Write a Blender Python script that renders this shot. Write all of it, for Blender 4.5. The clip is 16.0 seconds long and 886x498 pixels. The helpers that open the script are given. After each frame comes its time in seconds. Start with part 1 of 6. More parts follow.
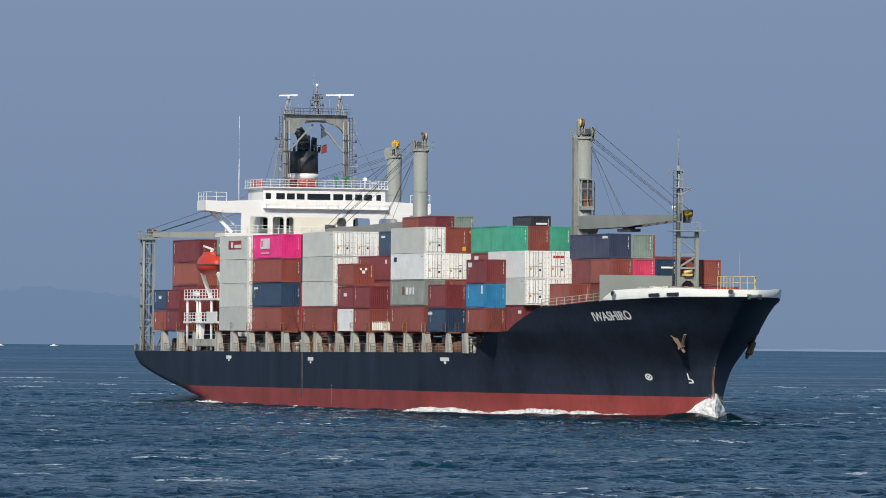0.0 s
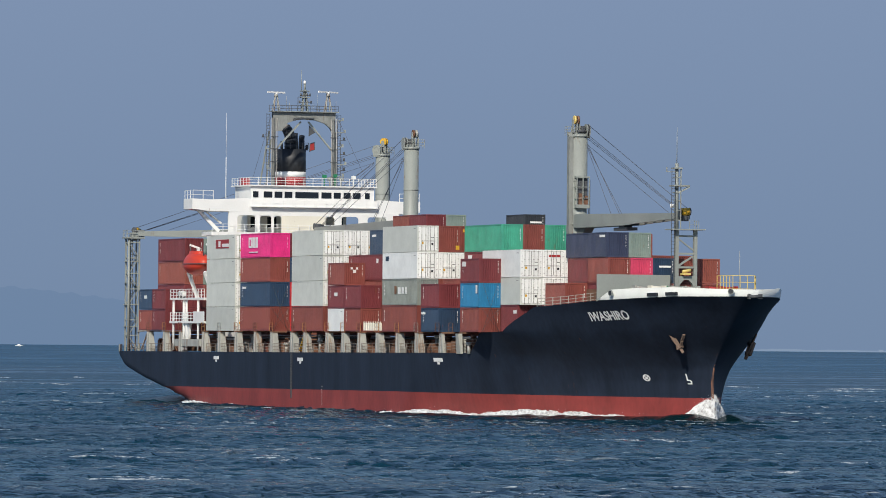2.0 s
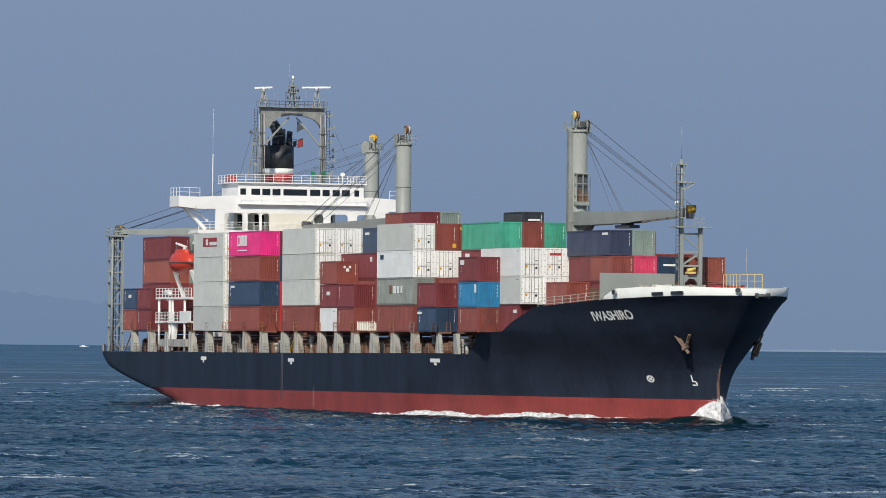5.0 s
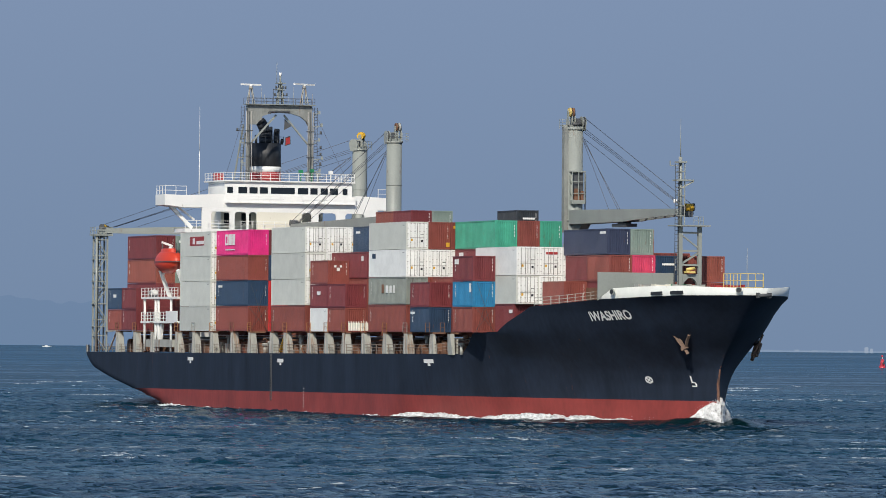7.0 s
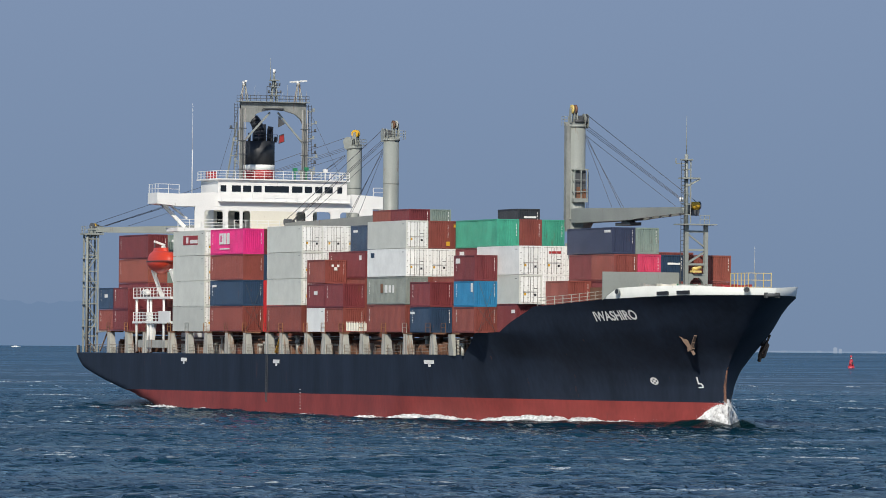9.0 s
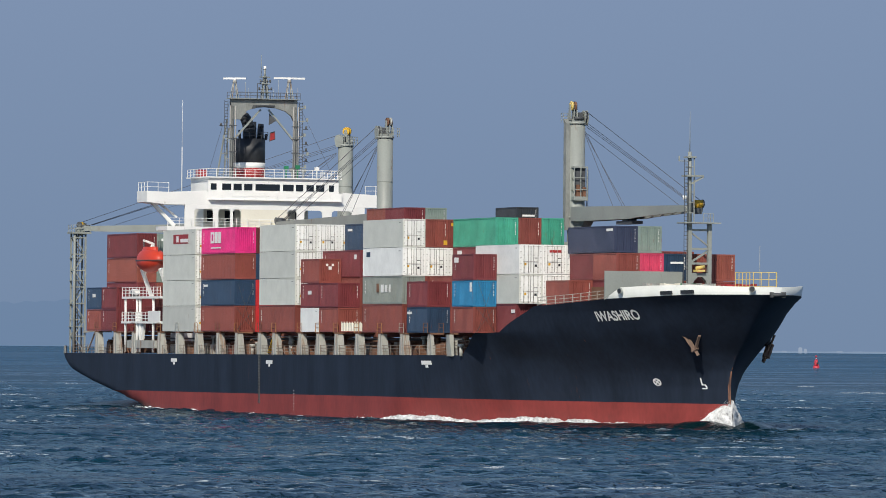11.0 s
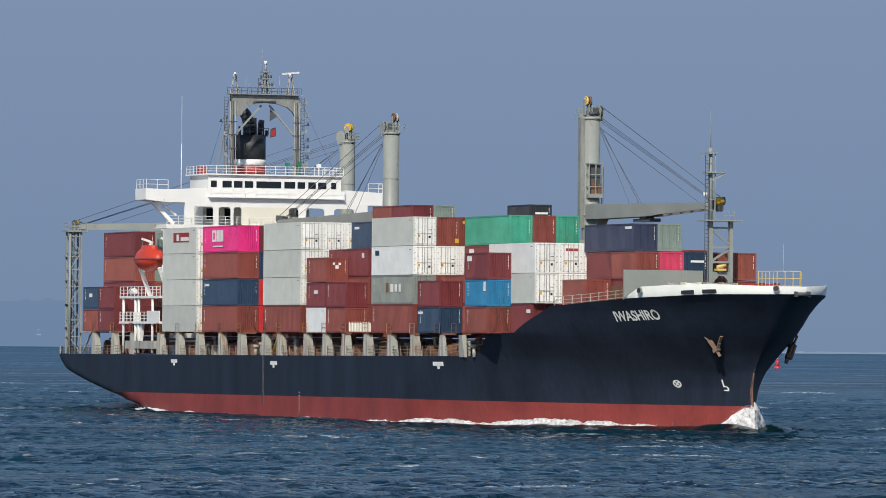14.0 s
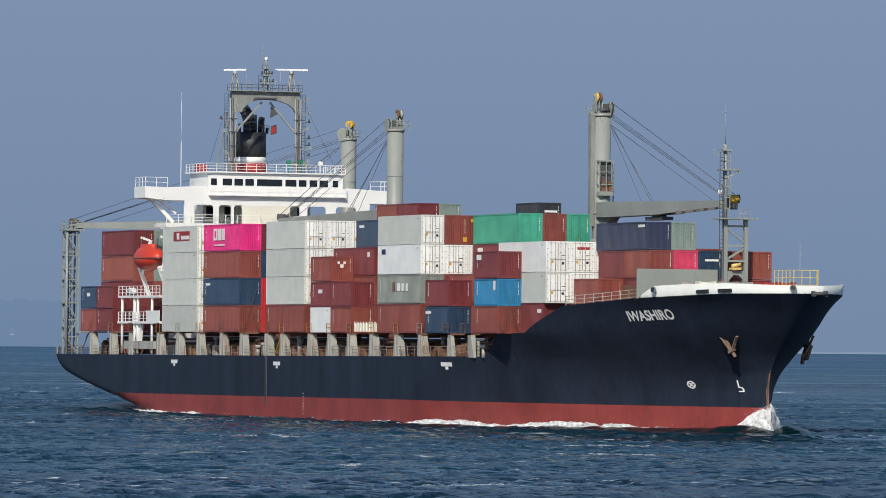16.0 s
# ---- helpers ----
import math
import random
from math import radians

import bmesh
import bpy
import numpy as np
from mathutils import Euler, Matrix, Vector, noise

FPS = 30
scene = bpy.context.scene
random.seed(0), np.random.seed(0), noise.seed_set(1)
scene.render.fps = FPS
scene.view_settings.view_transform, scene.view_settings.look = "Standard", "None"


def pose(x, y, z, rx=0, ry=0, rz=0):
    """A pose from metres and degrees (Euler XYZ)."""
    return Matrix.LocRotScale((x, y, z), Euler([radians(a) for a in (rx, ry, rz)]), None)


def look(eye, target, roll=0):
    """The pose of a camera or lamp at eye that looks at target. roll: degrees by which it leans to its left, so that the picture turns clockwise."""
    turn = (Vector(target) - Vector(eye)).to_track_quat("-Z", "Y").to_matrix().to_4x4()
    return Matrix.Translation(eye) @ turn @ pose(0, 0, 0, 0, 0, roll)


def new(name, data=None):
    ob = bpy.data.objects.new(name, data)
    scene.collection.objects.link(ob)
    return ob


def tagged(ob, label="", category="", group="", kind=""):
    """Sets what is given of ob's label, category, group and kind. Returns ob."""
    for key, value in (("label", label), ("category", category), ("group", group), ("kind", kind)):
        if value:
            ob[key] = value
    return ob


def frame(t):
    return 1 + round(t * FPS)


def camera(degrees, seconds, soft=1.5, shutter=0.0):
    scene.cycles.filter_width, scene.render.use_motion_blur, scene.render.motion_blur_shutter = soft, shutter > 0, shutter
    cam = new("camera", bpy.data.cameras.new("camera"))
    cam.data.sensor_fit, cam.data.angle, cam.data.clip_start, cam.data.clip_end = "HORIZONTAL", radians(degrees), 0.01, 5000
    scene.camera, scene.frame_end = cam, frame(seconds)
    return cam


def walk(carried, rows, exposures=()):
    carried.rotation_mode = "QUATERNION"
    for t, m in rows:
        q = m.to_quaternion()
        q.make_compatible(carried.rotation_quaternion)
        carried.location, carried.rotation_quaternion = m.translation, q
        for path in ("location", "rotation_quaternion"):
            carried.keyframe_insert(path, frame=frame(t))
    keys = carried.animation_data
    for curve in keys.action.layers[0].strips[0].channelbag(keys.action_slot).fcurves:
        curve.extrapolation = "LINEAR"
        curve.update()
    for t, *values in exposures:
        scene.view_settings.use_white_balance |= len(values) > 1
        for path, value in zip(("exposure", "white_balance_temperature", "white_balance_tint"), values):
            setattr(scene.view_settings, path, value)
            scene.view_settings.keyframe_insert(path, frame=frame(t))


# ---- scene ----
# The ship's frame: x forward along the keel, y to port, z up from the waterline; it lies on the world at 0 s.
SPEED = 4.829                      # metres a second, straight ahead
SECONDS = 16.0
EYE = (684.64, -213.23, 8.25)
ROLL = 0.527
cam = camera(8.821, SECONDS, soft=0.9)
# seconds, heading and elevation of the lens in degrees: a tripod on the shore that pans after the ship
PAN = (
    (0, 161.697, 0.890), (0.5, 161.611, 0.890), (1, 161.505, 0.892), (1.5, 161.421, 0.892), (2, 161.350, 0.893),
    (2.5, 161.281, 0.893), (3, 161.206, 0.893), (3.5, 161.121, 0.894), (4, 161.042, 0.894), (6.5, 160.613, 0.898),
    (7, 160.515, 0.899), (7.5, 160.425, 0.900), (8, 160.360, 0.901), (8.5, 160.294, 0.902), (9, 160.206, 0.904),
    (11.5, 159.791, 0.908), (12, 159.732, 0.909), (12.5, 159.672, 0.910), (13, 159.607, 0.910), (13.5, 159.528, 0.911),
    (14, 159.473, 0.912), (14.5, 159.423, 0.912), (15, 159.362, 0.913), (15.5, 159.290, 0.912), (16, 159.207, 0.913),
)


def aim(heading, lift):
    a, e = radians(heading), radians(lift)
    return (EYE[0] + 500 * math.cos(a) * math.cos(e), EYE[1] + 500 * math.sin(a) * math.cos(e), EYE[2] + 500 * math.sin(e))


walk(cam, [(t, look(EYE, aim(a, e), ROLL)) for t, a, e in PAN], exposures=[(0, 0.0), (16, 0.0)])

# ---- world and sun ----
SUN_AZ, SUN_EL = -34.0, 36.0
world = bpy.data.worlds.new("sky")
scene.world = world
world.use_nodes = True
wn = world.node_tree.nodes
sky = wn.new("ShaderNodeTexSky")
sky.sky_type, sky.sun_disc = "NISHITA", False
sky.sun_elevation, sky.sun_rotation = radians(SUN_EL), radians(90 - SUN_AZ)
sky.air_density, sky.dust_density, sky.ozone_density = 1.0, 0.5, 3.0
wn["Background"].inputs["Strength"].default_value = 0.095
world.node_tree.links.new(sky.outputs[0], wn["Background"].inputs["Color"])
sun = new("sun", bpy.data.lights.new("sun", "SUN"))
sun.data.energy, sun.data.angle, sun.data.color = 4.05, radians(0.53), (1.0, 0.93, 0.82)
sa, se = radians(SUN_AZ), radians(SUN_EL)
sun.matrix_world = look((900 * math.cos(sa) * math.cos(se), 900 * math.sin(sa) * math.cos(se), 900 * math.sin(se)), (0, 0, 0))


# ---- materials ----
def paint(name, color, rough=0.5, metal=0.0, vary=0.12, scale=0.6, fine=6.0, bump=0.0, rust=0.0, spread=0.0, streak=1.0, rust_color=(0.16, 0.055, 0.022), torn=0.0, shine=0.5):
    """Painted or bare surface: colour varied at two sizes, rust blotches, fine relief. spread varies it from object to object."""
    m = bpy.data.materials.new(name)
    m.use_nodes = True
    n, l = m.node_tree.nodes, m.node_tree.links
    b = n["Principled BSDF"]
    b.inputs["Roughness"].default_value, b.inputs["Metallic"].default_value, b.inputs["Specular IOR Level"].default_value = rough, metal, shine
    tc = n.new("ShaderNodeTexCoord")
    mp = n.new("ShaderNodeMapping")
    mp.inputs["Scale"].default_value = (1, 1, streak)
    l.new(tc.outputs["Object"], mp.inputs[0])
    info = n.new("ShaderNodeObjectInfo")
    shift = n.new("ShaderNodeVectorMath")
    shift.operation = "MULTIPLY_ADD"
    shift.inputs[1].default_value = (37, 17, 23)
    l.new(info.outputs["Random"], shift.inputs[0])
    l.new(mp.outputs[0], shift.inputs[2])
    big, small = n.new("ShaderNodeTexNoise"), n.new("ShaderNodeTexNoise")
    for node, s, d in ((big, scale, 4), (small, fine, 3)):
        node.inputs["Scale"].default_value, node.inputs["Detail"].default_value = s, d
        l.new(shift.outputs[0], node.inputs["Vector"])
    add = n.new("ShaderNodeMath")
    add.operation = "MULTIPLY_ADD"
    add.inputs[1].default_value = 0.45
    l.new(small.outputs["Fac"], add.inputs[0])
    l.new(big.outputs["Fac"], add.inputs[2])
    value = n.new("ShaderNodeMapRange")
    value.inputs[1].default_value, value.inputs[2].default_value = 0.45, 1.0
    value.inputs[3].default_value, value.inputs[4].default_value = 1 - vary, 1 + vary
    l.new(add.outputs[0], value.inputs[0])
    tone = n.new("ShaderNodeMapRange")
    tone.inputs[3].default_value, tone.inputs[4].default_value = 1 - spread, 1 + spread
    l.new(info.outputs["Random"], tone.inputs[0])
    both = n.new("ShaderNodeMath")
    both.operation = "MULTIPLY"
    l.new(value.outputs[0], both.inputs[0])
    l.new(tone.outputs[0], both.inputs[1])
    hsv = n.new("ShaderNodeHueSaturation")
    hsv.inputs["Color"].default_value = (*color, 1)
    l.new(both.outputs[0], hsv.inputs["Value"])
    out = hsv.outputs[0]
    if rust:
        spot = n.new("ShaderNodeTexNoise")
        spot.inputs["Scale"].default_value, spot.inputs["Detail"].default_value, spot.inputs["Roughness"].default_value = 0.9, 6, 0.7
        stretch = n.new("ShaderNodeMapping")
        stretch.inputs["Scale"].default_value = (1.6, 1.6, 0.35)
        l.new(shift.outputs[0], stretch.inputs[0])
        l.new(stretch.outputs[0], spot.inputs["Vector"])
        ramp = n.new("ShaderNodeMapRange")
        ramp.inputs[1].default_value, ramp.inputs[2].default_value = 0.72 - rust * 0.3, 0.85 - rust * 0.3
        l.new(spot.outputs["Fac"], ramp.inputs[0])
        mix = n.new("ShaderNodeMix")
        mix.data_type = "RGBA"
        mix.inputs["B"].default_value = (*rust_color, 1)
        l.new(ramp.outputs[0], mix.inputs["Factor"])
        l.new(out, mix.inputs["A"])
        out = mix.outputs["Result"]
    l.new(out, b.inputs["Base Color"])
    if torn:
        holes = n.new("ShaderNodeTexNoise")
        holes.inputs["Scale"].default_value, holes.inputs["Detail"].default_value, holes.inputs["Roughness"].default_value = 3.2, 5, 0.68
        l.new(shift.outputs[0], holes.inputs["Vector"])
        gap = n.new("ShaderNodeMapRange")
        gap.inputs[1].default_value, gap.inputs[2].default_value = torn - 0.2, torn + 0.2
        l.new(holes.outputs["Fac"], gap.inputs[0])
        l.new(gap.outputs[0], b.inputs["Alpha"])
    if bump:
        bp = n.new("ShaderNodeBump")
        bp.inputs["Strength"].default_value, bp.inputs["Distance"].default_value = bump, 0.05
        l.new(small.outputs["Fac"], bp.inputs["Height"])
        l.new(bp.outputs[0], b.inputs["Normal"])
    return m


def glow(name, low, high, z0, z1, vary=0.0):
    """Backdrop of the far air and land: gives off its own even light, haze painted in, low colour to high colour
    between two heights.
    """
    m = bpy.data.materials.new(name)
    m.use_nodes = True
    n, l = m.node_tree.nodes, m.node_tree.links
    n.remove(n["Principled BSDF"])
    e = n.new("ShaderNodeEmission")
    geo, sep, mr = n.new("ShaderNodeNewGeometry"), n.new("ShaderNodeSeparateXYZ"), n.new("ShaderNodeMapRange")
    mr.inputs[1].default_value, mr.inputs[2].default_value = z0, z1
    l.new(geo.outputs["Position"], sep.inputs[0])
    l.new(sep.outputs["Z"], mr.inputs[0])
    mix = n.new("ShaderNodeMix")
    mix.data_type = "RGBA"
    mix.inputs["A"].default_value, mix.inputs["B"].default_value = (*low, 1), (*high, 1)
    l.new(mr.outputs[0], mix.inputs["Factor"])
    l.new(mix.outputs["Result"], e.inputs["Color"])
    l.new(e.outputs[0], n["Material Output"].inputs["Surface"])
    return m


def water_material(name="sea_water", dark=(0.0015, 0.015, 0.027), pale=(0.004, 0.040, 0.066), far_haze=(0.002, 0.066, 0.135), breaking=1.0, relief=1.0):
    m = bpy.data.materials.new(name)
    m.use_nodes = True
    n, l = m.node_tree.nodes, m.node_tree.links
    b = n["Principled BSDF"]
    tc = n.new("ShaderNodeTexCoord")

    def tex(scale, stretch, detail, rough=0.55, kind="ShaderNodeTexNoise"):
        mp = n.new("ShaderNodeMapping")
        mp.inputs["Scale"].default_value = stretch
        mp.inputs["Rotation"].default_value = (0, 0, radians(18))
        l.new(tc.outputs["Object"], mp.inputs[0])
        t = n.new(kind)
        t.inputs["Scale"].default_value, t.inputs["Detail"].default_value, t.inputs["Roughness"].default_value = scale, detail, rough
        l.new(mp.outputs[0], t.inputs["Vector"])
        return t.outputs[0]

    def ramp(x, a, c, lo=0.0, hi=1.0):
        r = n.new("ShaderNodeMapRange")
        r.inputs[1].default_value, r.inputs[2].default_value, r.inputs[3].default_value, r.inputs[4].default_value = a, c, lo, hi
        l.new(x, r.inputs[0])
        return r.outputs[0]

    def math2(op, x, y):
        r = n.new("ShaderNodeMath")
        r.operation = op
        for i, v in enumerate((x, y)):
            if isinstance(v, float):
                r.inputs[i].default_value = v
            else:
                l.new(v, r.inputs[i])
        return r.outputs[0]

    ripple = tex(3.4, (1, 0.55, 1), 3, 0.6)
    chop = tex(0.9, (1, 0.5, 1), 4, 0.6)
    gust = tex(0.012, (1, 0.22, 1), 6, 0.68)
    # breaking crests: on the high parts of the waves, torn by noise; thin streaks of old foam between them
    sep = n.new("ShaderNodeSeparateXYZ")
    l.new(tc.outputs["Object"], sep.inputs[0])
    crest = ramp(sep.outputs["Z"], 0.16, 0.24)
    patch = ramp(tex(0.05, (1, 0.45, 1), 3, 0.6), 0.53, 0.61)
    torn = ramp(tex(1.6, (1, 0.45, 1), 5, 0.7), 0.46, 0.58)
    streak = ramp(tex(0.085, (2.6, 0.26, 1), 9, 0.72), 0.58, 0.68)
    foam = math2("MULTIPLY", math2("MAXIMUM", math2("MULTIPLY", math2("MULTIPLY", crest, patch), torn), math2("MULTIPLY", streak, math2("ADD", math2("MULTIPLY", torn, 0.55), 0.1))), breaking)
    deep = n.new("ShaderNodeMix")
    deep.data_type = "RGBA"
    deep.inputs["A"].default_value, deep.inputs["B"].default_value = (*dark, 1), (*pale, 1)
    # wind: patches of rougher water send less of the sky back, slicks more
    wind = tex(0.0045, (1, 0.55, 1), 10, 0.74)
    slick = tex(0.03, (1, 0.13, 1), 6, 0.66)
    l.new(ramp(gust, 0.36, 0.64), deep.inputs["Factor"])
    # bluer with distance from the shore: air haze over far water put into the colour
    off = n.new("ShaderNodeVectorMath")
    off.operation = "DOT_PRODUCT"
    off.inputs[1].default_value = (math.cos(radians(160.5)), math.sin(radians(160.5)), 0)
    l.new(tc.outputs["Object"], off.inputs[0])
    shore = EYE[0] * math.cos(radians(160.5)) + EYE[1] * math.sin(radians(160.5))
    haze_mix = n.new("ShaderNodeMix")
    haze_mix.data_type = "RGBA"
    haze_mix.inputs["B"].default_value = (*far_haze, 1)
    l.new(ramp(off.outputs["Value"], shore + 450, shore + 1900), haze_mix.inputs["Factor"])
    l.new(deep.outputs["Result"], haze_mix.inputs["A"])
    mix = n.new("ShaderNodeMix")
    mix.data_type = "RGBA"
    mix.inputs["B"].default_value = (0.52, 0.58, 0.61, 1)
    l.new(foam, mix.inputs["Factor"])
    l.new(haze_mix.outputs["Result"], mix.inputs["A"])
    height = math2("ADD", math2("MULTIPLY", ripple, 0.04), math2("MULTIPLY", chop, 0.15))
    bp = n.new("ShaderNodeBump")
    bp.inputs["Strength"].default_value, bp.inputs["Distance"].default_value = relief, 1.0
    l.new(height, bp.inputs["Height"])
    # body colour of the water under a gloss that, on a rough sea, never reaches a mirror's
    body, gloss, coat = n.new("ShaderNodeBsdfDiffuse"), n.new("ShaderNodeBsdfGlossy"), n.new("ShaderNodeMixShader")
    gloss.inputs["Roughness"].default_value = 0.07
    fres = n.new("ShaderNodeFresnel")
    fres.inputs["IOR"].default_value = 1.33
    for node in (body, gloss, fres):
        l.new(bp.outputs[0], node.inputs["Normal"])
    l.new(mix.outputs["Result"], body.inputs["Color"])
    l.new(math2("MULTIPLY", math2("MINIMUM", fres.outputs[0], math2("ADD", ramp(wind, 0.34, 0.66, 0.26, 0.50), ramp(slick, 0.54, 0.66, 0.0, 0.34))), math2("SUBTRACT", 1.0, foam)), coat.inputs[0])
    l.new(body.outputs[0], coat.inputs[1])
    l.new(gloss.outputs[0], coat.inputs[2])
    l.new(coat.outputs[0], n["Material Output"].inputs["Surface"])
    n.remove(b)
    return m


HULL_BLACK = paint("black_hull_paint", (0.0165, 0.0242, 0.0410), 0.6, vary=0.4, scale=0.3, fine=2.2, bump=0.15, rust=0.2, streak=0.2, shine=0.22)
HULL_RED = paint("red_antifouling_paint", (0.245, 0.040, 0.034), 0.6, vary=0.27, scale=0.3, fine=2.5, bump=0.15, rust=0.30, streak=0.5, rust_color=(0.09, 0.045, 0.04))
WHITE = paint("white_ship_paint", (0.80, 0.80, 0.77), 0.45, vary=0.06, scale=0.4, rust=0.22)
CREAM = paint("cream_ship_paint", (0.74, 0.71, 0.60), 0.5, vary=0.06, scale=0.4, rust=0.2)
GREY = paint("grey_ship_paint", (0.265, 0.285, 0.262), 0.5, vary=0.12, scale=0.3, rust=0.32)
MAST = paint("weathered_mast_paint", (0.22, 0.23, 0.215), 0.6, vary=0.3, scale=1.2, rust=0.42, streak=0.4)
PALE = paint("pale_grey_paint", (0.37, 0.375, 0.34), 0.55, vary=0.2, scale=0.9, fine=5.0, rust=0.62, streak=0.4, rust_color=(0.24, 0.12, 0.06))
DARK = paint("dark_grey_steel", (0.07, 0.075, 0.08), 0.6, vary=0.2)
BLACK = paint("funnel_black", (0.016, 0.019, 0.024), 0.55, vary=0.5, scale=0.8, streak=0.3)
BAND_RED = paint("funnel_red", (0.33, 0.03, 0.03), 0.5)
RUST = paint("rusty_deck_steel", (0.17, 0.085, 0.05), 0.8, vary=0.4, rust=0.4)
ANCHOR = paint("rusty_anchor_iron", (0.21, 0.14, 0.10), 0.8, vary=0.4, rust=0.4)
STEM_RUST = paint("worn_rusty_stem", (0.25, 0.115, 0.065), 0.75, vary=0.55, scale=1.6, fine=7.0, bump=0.3, rust=0.55, streak=0.4, rust_color=(0.05, 0.035, 0.035))
STEEL = paint("dull_galvanised_steel", (0.33, 0.32, 0.30), 0.6, vary=0.25, rust=0.35)
DECK = paint("red_oxide_deck", (0.17, 0.06, 0.04), 0.8, vary=0.3)
GUARD = paint("weathered_orange_paint", (0.36, 0.17, 0.06), 0.6, vary=0.3, rust=0.4)
YELLOW = paint("yellow_paint", (0.62, 0.36, 0.03), 0.5, vary=0.15, rust=0.2)
ORANGE = paint("lifeboat_orange", (0.56, 0.05, 0.022), 0.4, vary=0.08)
ROPE = paint("steel_wire", (0.085, 0.095, 0.115), 0.6, vary=0.1)
MARK = paint("white_marking", (0.78, 0.78, 0.75), 0.5, vary=0.06)
SPRAY = paint("bow_spray", (0.70, 0.71, 0.71), 0.9, vary=0.12, scale=2.5, fine=9.0, torn=0.34)
FOAM = paint("sea_foam", (0.70, 0.73, 0.74), 0.85, vary=0.12, scale=2.0, fine=9.0, bump=0.6, torn=0.40)
CAPS = paint("thin_crest_foam", (0.52, 0.57, 0.60), 0.85, vary=0.15, scale=2.0, fine=9.0, bump=0.4, torn=0.55)
BULWARK = paint("weathered_white_paint", (0.68, 0.70, 0.66), 0.5, vary=0.08, scale=0.5, rust=0.30)
PALE_YELLOW = paint("pale_yellow_paint", (0.66, 0.50, 0.16), 0.5, vary=0.12, rust=0.15)
RAIL = paint("weathered_rail_paint", (0.24, 0.20, 0.16), 0.6, vary=0.3, rust=0.5)
GREEN = paint("green_paint", (0.02, 0.20, 0.09), 0.5)
BUOY_RED = paint("buoy_red", (0.48, 0.04, 0.06), 0.45, vary=0.1)
GLASS = paint("dark_window_glass", (0.012, 0.016, 0.02), 0.08, vary=0.2)
BOX = {  # base colour and its name
    "brown": ((0.215, 0.056, 0.043), "rust-brown"), "maroon": ((0.155, 0.030, 0.034), "dark maroon"), "brick": ((0.245, 0.070, 0.050), "brick-red"),
    "navy": ((0.022, 0.050, 0.098), "navy-blue"), "night": ((0.035, 0.045, 0.085), "dark slate-blue"), "blue": ((0.020, 0.19, 0.37), "bright blue"),
    "pink": ((0.66, 0.028, 0.20), "bright magenta-pink"), "rose": ((0.52, 0.05, 0.11), "rose-red"), "red": ((0.55, 0.03, 0.035), "bright red"),
    "green": ((0.05, 0.30, 0.20), "sea-green"), "sage": ((0.20, 0.26, 0.23), "grey-green"), "olive": ((0.235, 0.26, 0.235), "weathered olive-grey"),
    "grey": ((0.59, 0.605, 0.55), "pale grey"), "white": ((0.80, 0.81, 0.78), "off-white"), "coal": ((0.03, 0.035, 0.042), "charcoal"),
}
COAT = {k: paint("container_" + k, c, 0.5, vary=0.2 if k not in ("white", "grey") else 0.09, scale=0.6, fine=4.0, rust=0.34 if k not in ("white", "grey", "pink") else 0.17, spread=0.10) for k, (c, _) in BOX.items()}


